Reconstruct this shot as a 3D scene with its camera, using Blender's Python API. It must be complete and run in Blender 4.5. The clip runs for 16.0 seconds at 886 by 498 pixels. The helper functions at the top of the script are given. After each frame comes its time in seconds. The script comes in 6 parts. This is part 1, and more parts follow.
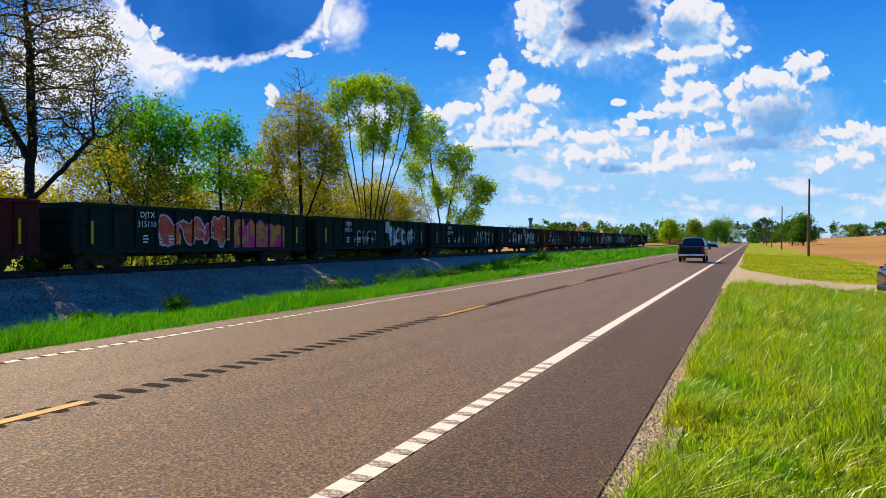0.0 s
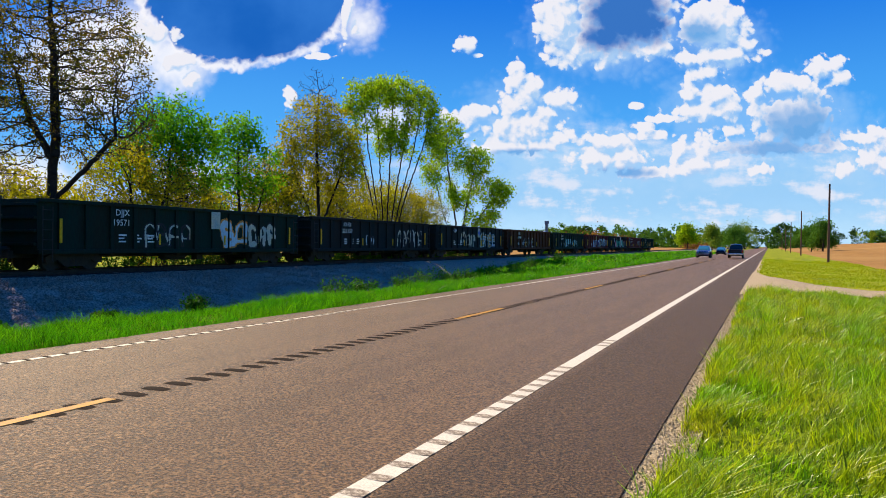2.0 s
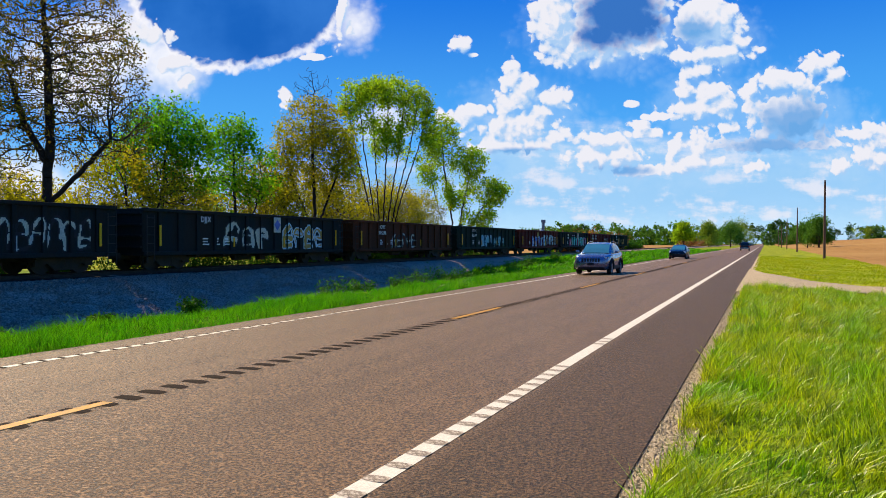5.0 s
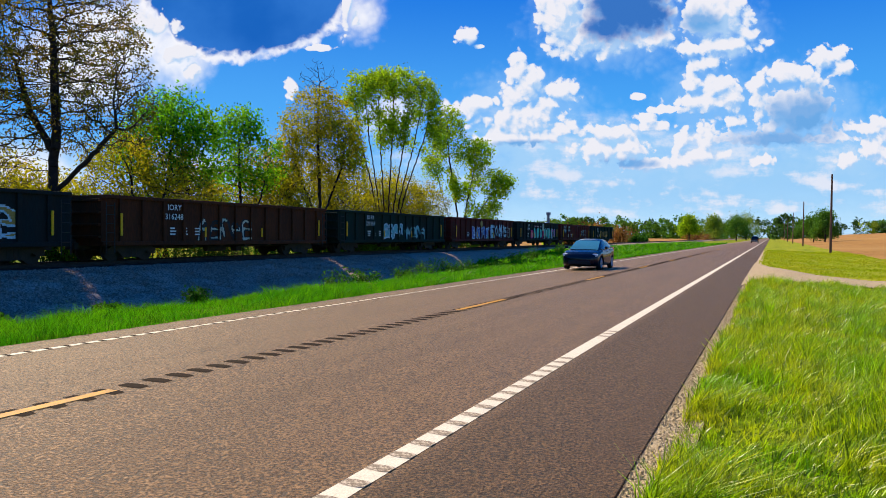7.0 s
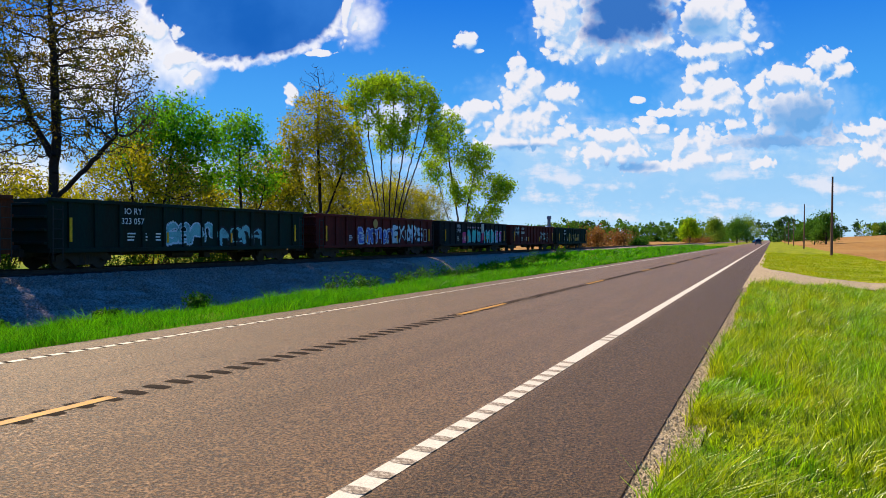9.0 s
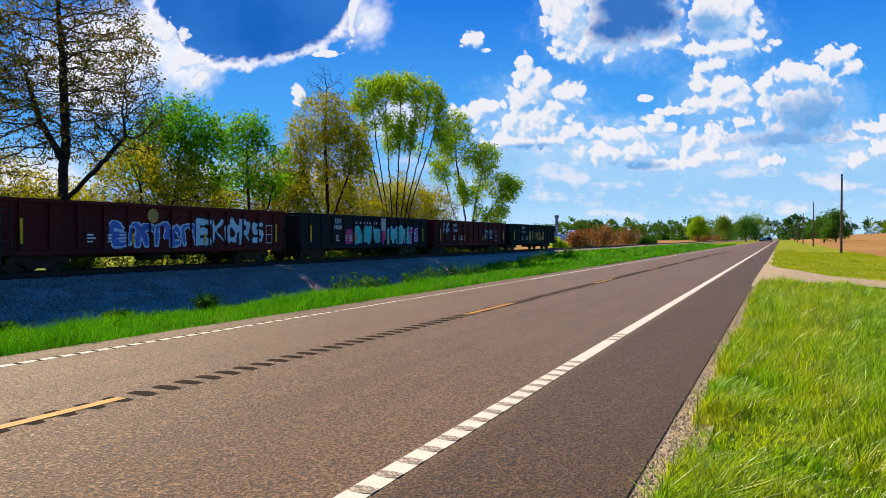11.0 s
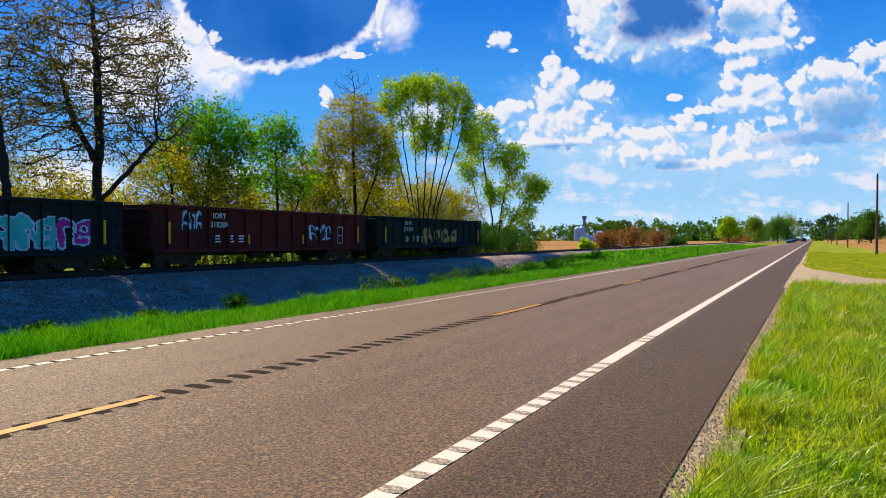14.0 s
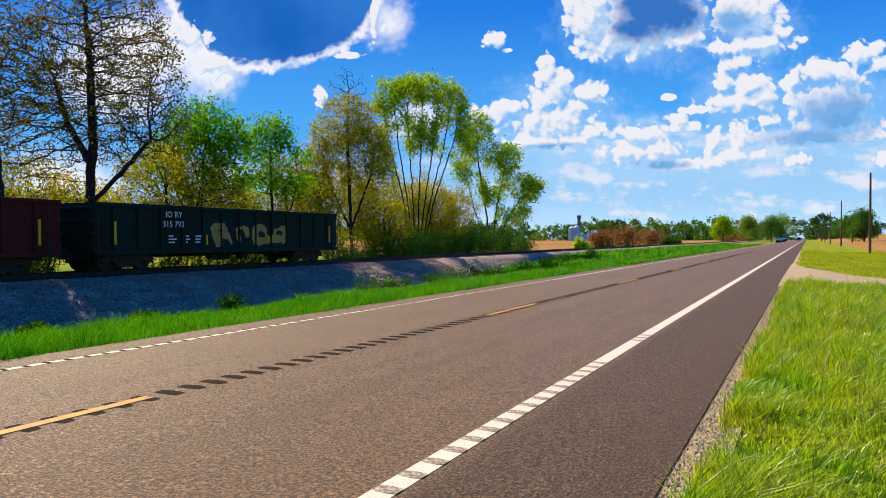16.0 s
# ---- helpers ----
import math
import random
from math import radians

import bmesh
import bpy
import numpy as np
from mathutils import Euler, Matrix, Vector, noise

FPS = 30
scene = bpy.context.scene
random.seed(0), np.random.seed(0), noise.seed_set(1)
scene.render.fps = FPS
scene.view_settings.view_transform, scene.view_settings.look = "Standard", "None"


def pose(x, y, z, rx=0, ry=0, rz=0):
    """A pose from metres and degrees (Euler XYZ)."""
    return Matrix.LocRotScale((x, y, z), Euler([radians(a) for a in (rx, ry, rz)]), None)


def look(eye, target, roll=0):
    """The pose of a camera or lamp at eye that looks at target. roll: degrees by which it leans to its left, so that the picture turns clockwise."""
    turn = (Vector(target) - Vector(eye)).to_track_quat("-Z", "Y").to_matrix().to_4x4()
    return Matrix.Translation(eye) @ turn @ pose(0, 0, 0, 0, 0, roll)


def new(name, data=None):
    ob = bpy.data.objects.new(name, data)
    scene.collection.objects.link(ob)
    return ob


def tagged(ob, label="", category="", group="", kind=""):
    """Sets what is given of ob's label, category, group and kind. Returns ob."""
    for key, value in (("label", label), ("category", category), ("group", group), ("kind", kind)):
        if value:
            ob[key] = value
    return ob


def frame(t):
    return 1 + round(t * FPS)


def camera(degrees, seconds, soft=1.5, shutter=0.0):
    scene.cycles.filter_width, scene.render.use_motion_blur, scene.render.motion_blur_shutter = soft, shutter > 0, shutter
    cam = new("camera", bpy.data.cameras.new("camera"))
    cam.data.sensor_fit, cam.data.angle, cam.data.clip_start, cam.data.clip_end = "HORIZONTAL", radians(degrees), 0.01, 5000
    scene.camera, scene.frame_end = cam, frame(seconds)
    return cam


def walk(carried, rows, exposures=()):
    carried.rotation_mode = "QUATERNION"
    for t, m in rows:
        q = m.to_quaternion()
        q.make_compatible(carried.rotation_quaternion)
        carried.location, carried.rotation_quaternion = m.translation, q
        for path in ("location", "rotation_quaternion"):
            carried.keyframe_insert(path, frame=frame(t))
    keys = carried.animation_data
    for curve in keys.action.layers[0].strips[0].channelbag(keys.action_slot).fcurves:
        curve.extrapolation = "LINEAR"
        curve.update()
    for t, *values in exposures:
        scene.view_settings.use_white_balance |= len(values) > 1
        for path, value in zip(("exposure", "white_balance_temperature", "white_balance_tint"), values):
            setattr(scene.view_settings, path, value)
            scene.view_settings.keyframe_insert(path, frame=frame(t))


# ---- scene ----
# camera: metres, then turn to the left, tilt up and lean, in degrees
PATH = [
    (0.0, (0.031, 0.024, 1.770), 22.718, -0.674, 0.187),
    (0.5, (0.031, -0.069, 1.780), 23.120, -0.766, 0.446),
    (1.0, (0.013, -0.058, 1.776), 23.669, -0.906, 0.781),
    (1.5, (0.011, -0.054, 1.778), 23.890, -0.709, 0.830),
    (2.0, (0.003, -0.047, 1.775), 23.933, -0.496, 0.702),
    (2.5, (0.004, -0.053, 1.775), 23.949, -0.409, 0.386),
    (3.0, (0.005, -0.043, 1.776), 23.904, -0.325, 0.081),
    (3.5, (0.015, -0.048, 1.778), 23.794, -0.253, -0.164),
    (4.0, (0.022, -0.053, 1.778), 23.535, -0.302, -0.128),
    (6.5, (0.001, -0.001, 1.774), 24.110, -1.013, 0.553),
    (7.0, (0.004, -0.018, 1.762), 24.060, -1.144, 0.532),
    (7.5, (0.006, 0.000, 1.772), 23.879, -0.964, 0.341),
    (8.0, (0.024, -0.032, 1.770), 23.780, -0.685, 0.082),
    (8.5, (0.008, -0.007, 1.768), 23.980, -0.688, 0.207),
    (9.0, (-0.002, 0.009, 1.765), 24.122, -0.806, 0.240),
    (11.5, (0.023, -0.013, 1.773), 25.048, -0.892, -0.122),
    (12.0, (0.010, -0.004, 1.772), 25.597, -1.115, -0.071),
    (12.5, (-0.000, 0.000, 1.770), 26.068, -1.084, -0.110),
    (13.0, (0.017, -0.023, 1.775), 26.514, -0.981, -0.161),
    (13.5, (-0.005, -0.002, 1.770), 26.755, -0.899, 0.070),
    (14.0, (0.008, -0.023, 1.774), 26.813, -0.777, -0.026),
    (14.5, (0.014, -0.015, 1.775), 26.713, -0.750, -0.366),
    (15.0, (-0.000, -0.002, 1.769), 26.532, -0.744, -0.548),
    (15.5, (-0.011, 0.003, 1.768), 26.289, -0.755, -0.330),
    (16.0, (0.001, -0.010, 1.769), 26.418, -0.787, -0.174),
]


def eye_pose(place, turn, tilt, lean):
    return Matrix.Translation(place) @ pose(0, 0, 0, 90 + tilt, 0, turn) @ pose(0, 0, 0, 0, 0, lean)


cam = camera(62.2, 16.0, soft=0.8)
walk(cam, [(t, eye_pose(place, turn, tilt, lean)) for t, place, turn, tilt, lean in PATH])


# ---- light ----
SUN = Vector((-0.85, 0.47, 0.90)).normalized()
sun = new("sun", bpy.data.lights.new("sun", "SUN"))
sun.data.energy, sun.data.angle, sun.data.color = 5.0, radians(0.53), (1.0, 0.83, 0.58)
scene.view_settings.exposure = 0.75
sun.matrix_world = look((0, 0, 60), Vector((0, 0, 60)) - SUN)
world = bpy.data.worlds.new("sky")
scene.world = world
world.use_nodes = True
wn, wl = world.node_tree.nodes, world.node_tree.links
background = wn["Background"]
sky = wn.new("ShaderNodeTexSky")
sky.sky_type, sky.sun_disc = "NISHITA", False
sky.sun_elevation = math.asin(SUN.z)
sky.sun_rotation = math.atan2(SUN.x, SUN.y)
background.inputs["Strength"].default_value = 0.06
sky.air_density, sky.dust_density, sky.ozone_density = 1.0, 0.3, 2.5


def cloud_sky():
    """Cumulus over the clear sky. Clouds are ellipses in the plane one unit ahead of the clouds' bearing, broken up by noise."""
    def calc(op, a, b=0.0, c=None, clamp=False):
        node = wn.new("ShaderNodeMath")
        node.operation, node.use_clamp = op, clamp
        for i, v in enumerate((a, b, c)):
            if isinstance(v, bpy.types.NodeSocket):
                wl.new(v, node.inputs[i])
            elif v is not None:
                node.inputs[i].default_value = v
        return node.outputs[0]

    def dot(a, v):
        node = wn.new("ShaderNodeVectorMath")
        node.operation = "DOT_PRODUCT"
        wl.new(a, node.inputs[0])
        node.inputs[1].default_value = v
        return node.outputs["Value"]

    def noise_at(vector, scale, detail, rough):
        node = wn.new("ShaderNodeTexNoise")
        node.inputs["Scale"].default_value, node.inputs["Detail"].default_value, node.inputs["Roughness"].default_value = scale, detail, rough
        wl.new(vector, node.inputs["Vector"])
        return node.outputs[0]

    def mixed(f, a, b):
        node = wn.new("ShaderNodeMix")
        node.data_type = "RGBA"
        wl.new(f, node.inputs[0])
        for i, v in ((6, a), (7, b)):
            if isinstance(v, bpy.types.NodeSocket):
                wl.new(v, node.inputs[i])
            else:
                node.inputs[i].default_value = (*v, 1)
        return node.outputs[2]

    def step(v, a, b):
        node = wn.new("ShaderNodeMapRange")
        node.interpolation_type = "SMOOTHSTEP"
        wl.new(v, node.inputs[0])
        node.inputs[1].default_value, node.inputs[2].default_value = a, b
        return node.outputs[0]

    def vec(op, a, b=None, c=None):
        node = wn.new("ShaderNodeVectorMath")
        node.operation = op
        for i, v in enumerate((a, b, c)):
            if isinstance(v, bpy.types.NodeSocket):
                wl.new(v, node.inputs[i])
            elif v is not None:
                node.inputs[i].default_value = v
        return node.outputs["Value"] if op == "LENGTH" else node.outputs[0]

    def lobes(vector, scale):
        node = wn.new("ShaderNodeTexVoronoi")
        node.feature, node.voronoi_dimensions = "SMOOTH_F1", "2D"
        node.inputs["Scale"].default_value, node.inputs["Smoothness"].default_value = scale, 0.35
        wl.new(vector, node.inputs["Vector"])
        return calc("SUBTRACT", 0.42, node.outputs["Distance"])

    coord = wn.new("ShaderNodeTexCoord").outputs["Generated"]
    turn = (pose(0, 0, 0, 90 - 1.14, 0, 24.06) @ pose(0, 0, 0, 0, 0, 0.53)).to_3x3()
    right, up, ahead = turn @ Vector((1, 0, 0)), turn @ Vector((0, 1, 0)), turn @ Vector((0, 0, -1))
    depth = calc("MAXIMUM", dot(coord, ahead), 0.12)
    u, v = calc("DIVIDE", dot(coord, right), depth), calc("DIVIDE", dot(coord, up), depth)
    flat = wn.new("ShaderNodeCombineXYZ")
    wl.new(u, flat.inputs[0])
    wl.new(v, flat.inputs[1])
    plane = flat.outputs[0]

    def field(at, blobs, firm_at=22 / 1300):
        """How deep a place lies within a heap of ellipses, one at the middle and nought at the rim."""
        total = None
        for x, y, rx, ry in blobs:
            d = calc("SUBTRACT", 1.0, vec("LENGTH", vec("MULTIPLY_ADD", at, (1 / rx, 1 / ry, 0), (-x / rx, -y / ry, 0))))
            d = calc("MULTIPLY", d, min(2.0, max(0.8, min(rx, ry) / firm_at)))
            total = d if total is None else calc("SMOOTH_MAX", total, d, 0.25)
        return total

    def rough_at(at):
        """Cauliflower lobes at two sizes on warped ground, and fine fray."""
        shift = wn.new("ShaderNodeTexNoise")
        shift.inputs["Scale"].default_value, shift.inputs["Detail"].default_value = 26.0, 4.0
        wl.new(at, shift.inputs["Vector"])
        bent = vec("MULTIPLY_ADD", vec("SUBTRACT", shift.outputs[1], (0.5, 0.5, 0.5)), (0.035, 0.035, 0), at)
        heaps = calc("ADD", calc("MULTIPLY", lobes(bent, 34.0), 0.95), calc("MULTIPLY", lobes(bent, 86.0), 0.85))
        return calc("ADD", calc("ADD", heaps, 0.52), calc("MULTIPLY", calc("SUBTRACT", noise_at(at, 52.0, 7.0, 0.66), 0.5), 1.6))

    rough_here = rough_at(plane)
    here = calc("ADD", field(plane, PUFFS), rough_here)
    sunward = vec("ADD", plane, (-0.0060, 0.0105, 0))
    toward = calc("ADD", field(sunward, PUFFS), rough_at(sunward))
    slope = calc("SUBTRACT", here, toward)
    lower = step(slope, -0.05, -0.55)
    cover = calc("ADD", calc("MULTIPLY", step(here, 0.0, 0.34), calc("SUBTRACT", 1.0, lower)), calc("MULTIPLY", step(here, -0.05, 1.0), lower))
    lit = step(calc("ADD", slope, calc("MULTIPLY", here, -0.05)), -0.62, 0.40)
    shade = step(calc("ADD", field(plane, CORES, 60 / 1300), calc("MULTIPLY", rough_here, 0.30)), -0.05, 0.75)
    deep = step(calc("ADD", field(plane, DEEP, 60 / 1300), calc("MULTIPLY", rough_here, 0.25)), -0.10, 0.60)
    body = mixed(lit, (4.0, 6.1, 9.0), (8.5, 8.5, 9.2))
    body = mixed(calc("MULTIPLY", shade, 0.88), body, (1.15, 3.7, 7.7))
    body = mixed(deep, body, (0.40, 1.75, 5.5))
    # the large cloud overhead: a dark underside with a thin bright rim
    soft = noise_at(plane, 7.0, 5.0, 0.5)
    storm = calc("ADD", field(plane, STORM, 100 / 1300), calc("ADD", calc("MULTIPLY", calc("SUBTRACT", soft, 0.5), 0.55), calc("MULTIPLY", rough_here, 0.10)))
    gloom = step(storm, 0.0, 0.075)
    rim = calc("MULTIPLY", calc("MULTIPLY", step(storm, -0.10, 0.0), step(storm, 0.12, 0.01)), step(noise_at(plane, 14.0, 4.0, 0.6), 0.34, 0.56))
    glare = calc("MULTIPLY", step(calc("ADD", field(plane, GLARE, 60 / 1300), calc("ADD", calc("MULTIPLY", calc("SUBTRACT", soft, 0.5), 1.6), calc("MULTIPLY", rough_here, 0.30))), -0.3, 0.9), 0.9)
    # low streaks of far cloud above the horizon
    long = vec("MULTIPLY", plane, (1.0, 3.4, 1.0))
    streak = calc("ADD", calc("MULTIPLY", calc("SUBTRACT", noise_at(long, 9.0, 6.0, 0.55), 0.5), 2.2), calc("MULTIPLY", calc("SUBTRACT", noise_at(plane, 28.0, 5.0, 0.6), 0.5), 1.5))
    veil = calc("MULTIPLY", step(calc("ADD", field(plane, VEILS, 60 / 1300), streak), -0.7, 0.55), 0.85)
    rise = wn.new("ShaderNodeSeparateXYZ")
    wl.new(coord, rise.inputs[0])
    height = calc("ABSOLUTE", rise.outputs[2])
    clear = mixed(step(height, 0.0, 0.15), (4.8, 7.5, 9.9), (0.75, 4.2, 9.6))
    clear = mixed(step(height, 0.10, 0.36), clear, (0.02, 1.70, 7.6))
    keep = calc("ADD", 0.0, 0.97)
    base = mixed(keep, sky.outputs[0], clear)
    base = mixed(veil, base, mixed(step(streak, -0.05, 0.40), (3.4, 6.2, 9.3), (8.2, 8.3, 9.2)))
    base = mixed(glare, base, (9.6, 9.6, 10.0))
    base = mixed(gloom, base, mixed(step(soft, 0.35, 0.7), (0.10, 1.25, 5.2), (0.32, 1.9, 6.4)))
    base = mixed(calc("MULTIPLY", rim, 0.92), base, (9.4, 9.3, 9.8))
    skirt = calc("MULTIPLY", step(calc("ADD", field(plane, HAZES, 45 / 1300), calc("MULTIPLY", rough_here, 0.55)), -0.25, 1.0), 0.34)
    base = mixed(skirt, base, (4.6, 6.9, 9.5))
    return mixed(cover, base, body)


def in_plane(blobs):
    return [((x - 784) / 1300, (441 - y) / 1300, rx / 1300, ry / 1300) for x, y, rx, ry in blobs]


# heaped clouds, their shaded undersides, the cloud overhead, the glare behind the tall tree, low veils
HIGH_HEAPS = in_plane([(996, 22, 38, 66), (1055, 62, 78, 30), (1105, 5, 90, 68), (1150, 74, 38, 14), (1262, 28, 56, 42), (1272, 82, 58, 14), (1225, 84, 22, 10), (1322, 62, 15, 12), (829, 64, 16, 9), (850, 82, 8, 3)])
MID_HEAPS = in_plane([(922, 124, 15, 22), (940, 148, 17, 22), (905, 176, 14, 26), (994, 162, 20, 15), (968, 186, 16, 14), (850, 182, 30, 10), (816, 196, 24, 12), (930, 216, 58, 20), (1000, 228, 27, 13), (905, 246, 50, 9)])
LOW_HEAPS = in_plane([(1086, 238, 28, 11), (1056, 266, 32, 14), (1112, 262, 30, 16), (1152, 224, 28, 8), (1140, 210, 18, 6), (1128, 170, 11, 5), (1150, 290, 40, 9)])
EAST_HEAPS = in_plane([(1300, 215, 30, 10), (1246, 114, 23, 9), (1226, 148, 12, 11), (1270, 150, 22, 18), (1250, 182, 42, 11), (1190, 194, 30, 5), (1292, 176, 18, 18), (1336, 150, 13, 12), (1346, 192, 13, 24), (1390, 130, 23, 14), (1430, 136, 22, 16), (1456, 106, 18, 16), (1484, 94, 12, 12), (1490, 120, 18, 12), (1362, 226, 12, 9), (1412, 196, 58, 40), (1410, 244, 90, 9)])
FAR_HEAPS = in_plane([(1208, 248, 11, 14), (1250, 240, 14, 18), (1236, 276, 36, 11), (1206, 288, 22, 9), (1346, 286, 18, 8), (1456, 226, 14, 9), (1522, 226, 28, 9), (1562, 216, 24, 9), (1546, 262, 18, 15), (1566, 276, 20, 12), (1500, 286, 14, 9), (1620, 240, 50, 20), (1700, 160, 70, 40)])
NEAR_HEAPS = in_plane([(614, 14, 8, 30), (628, 34, 8, 12), (566, 86, 16, 4), (340, 126, 9, 11), (318, 98, 20, 12), (262, 44, 36, 14), (516, 160, 8, 12), (-250, 120, 130, 70)])
PUFFS = HIGH_HEAPS + MID_HEAPS + LOW_HEAPS + EAST_HEAPS + FAR_HEAPS + NEAR_HEAPS
CORES = in_plane([(1425, 205, 80, 52), (1380, 246, 100, 18), (1240, 40, 42, 26), (1110, 290, 60, 10), (930, 255, 60, 8), (1240, 206, 40, 5)])
DEEP = in_plane([(1110, 8, 78, 62), (1070, 50, 40, 26), (1150, 30, 44, 30)])
STORM = in_plane([(435, -60, 188, 156)])
GLARE = in_plane([(200, 60, 130, 70), (130, 110, 110, 80), (310, 95, 50, 50), (40, 310, 90, 50), (690, 200, 50, 40), (330, 300, 60, 40), (640, 30, 40, 40)])
HAZES = in_plane([(930, 215, 120, 90), (1090, 262, 140, 60), (1255, 180, 90, 70), (1240, 265, 110, 60), (1400, 200, 130, 90), (1530, 255, 100, 60), (1090, 40, 150, 80), (1270, 60, 90, 60)])
VEILS = in_plane([(1200, 318, 420, 50), (1450, 300, 260, 44), (960, 290, 150, 60), (1080, 270, 120, 40)])
wl.new(cloud_sky(), background.inputs[0])


# ---- materials ----
class Tree:
    """A small builder for node materials."""

    def __init__(self, tree):
        self.tree = tree

    def add(self, kind, **inputs):
        node = self.tree.nodes.new("ShaderNode" + kind)
        for key, value in inputs.items():
            self.put(node, key.replace("_", " "), value)
        return node

    def put(self, node, key, value):
        socket = node.inputs[int(key)] if key.isdigit() else node.inputs[key]
        if isinstance(value, bpy.types.NodeSocket):
            self.tree.links.new(value, socket)
        else:
            socket.default_value = value

    def math(self, op, a, b=0.0, clamp=False):
        node = self.tree.nodes.new("ShaderNodeMath")
        node.operation, node.use_clamp = op, clamp
        self.put(node, "0", a)
        self.put(node, "1", b)
        return node.outputs[0]

    def mix(self, factor, a, b, blend="MIX"):
        node = self.tree.nodes.new("ShaderNodeMix")
        node.data_type, node.blend_type = "RGBA", blend
        for i, value in ((0, factor), (6, a), (7, b)):
            if isinstance(value, bpy.types.NodeSocket):
                self.tree.links.new(value, node.inputs[i])
            else:
                node.inputs[i].default_value = value if i == 0 else (*value[:3], 1)
        return node.outputs[2]

    def ramp(self, value, low, high):
        node = self.tree.nodes.new("ShaderNodeMapRange")
        node.interpolation_type = "SMOOTHSTEP"
        self.put(node, "0", value)
        node.inputs[1].default_value, node.inputs[2].default_value = low, high
        return node.outputs[0]

    def noise(self, scale, detail=4.0, rough=0.55, where=None):
        node = self.add("TexNoise", Scale=scale, Detail=detail, Roughness=rough)
        if where is not None:
            self.tree.links.new(where, node.inputs["Vector"])
        return node.outputs[0]


def rgb(c):
    return (*c, 1.0)


def material(name, base, second=None, scale=3.0, rough=0.6, metal=0.0, fine=60.0, relief=0.0, vary=0.0, clear=0.0, stretch=None,
             glow=0.0, through_light=0.0, low=0.35, high=0.65, spec=0.2, grain=0.25, coords="Object", per=""):
    """A procedural surface: two colours mixed by coarse noise, fine grain over it, and relief."""
    m = bpy.data.materials.new(name)
    m.use_nodes = True
    k = Tree(m.node_tree)
    b = m.node_tree.nodes["Principled BSDF"]
    where = k.add("TexCoord").outputs[coords]
    if stretch:
        where = k.add("Mapping", Vector=where, Scale=stretch).outputs[0]
    coarse = k.ramp(k.noise(scale, 5.0, 0.6, where), low, high)
    grained = k.ramp(k.noise(fine, 3.0, 0.6, where), 0.3, 0.7)
    colour = k.mix(coarse, base, second or [c * 0.75 for c in base])
    colour = k.mix(grain, colour, k.mix(grained, [0.25 * c for c in base], [min(1, 1.9 * c) for c in base]))
    if per == "island":
        rnd = k.add("NewGeometry").outputs["Random Per Island"]
        colour = k.mix(k.math("MULTIPLY", rnd, vary), colour, [c * 0.16 for c in base])
    elif vary:
        rnd = k.add("ObjectInfo").outputs["Random"]
        colour = k.mix(k.math("MULTIPLY", rnd, vary), colour, [c * 0.3 for c in base])
    k.put(b, "Base Color", colour)
    k.put(b, "Roughness", k.math("ADD", rough - 0.08, k.math("MULTIPLY", grained, 0.16)))
    b.inputs["Metallic"].default_value = metal
    b.inputs["Specular IOR Level"].default_value = spec
    b.inputs["Coat Weight"].default_value = clear
    b.inputs["Coat Roughness"].default_value = 0.04
    if relief:
        bump = k.add("Bump", Strength=relief, Distance=0.01, Height=grained)
        k.put(b, "Normal", bump.outputs[0])
    if through_light:
        leaf = k.add("BsdfTranslucent", Color=colour)
        both = k.add("MixShader")
        k.put(both, "0", through_light)
        k.tree.links.new(b.outputs[0], both.inputs[1])
        k.tree.links.new(leaf.outputs[0], both.inputs[2])
        k.tree.links.new(both.outputs[0], m.node_tree.nodes["Material Output"].inputs["Surface"])
    if glow:
        k.put(b, "Emission Color", colour)
        b.inputs["Emission Strength"].default_value = glow
    return m


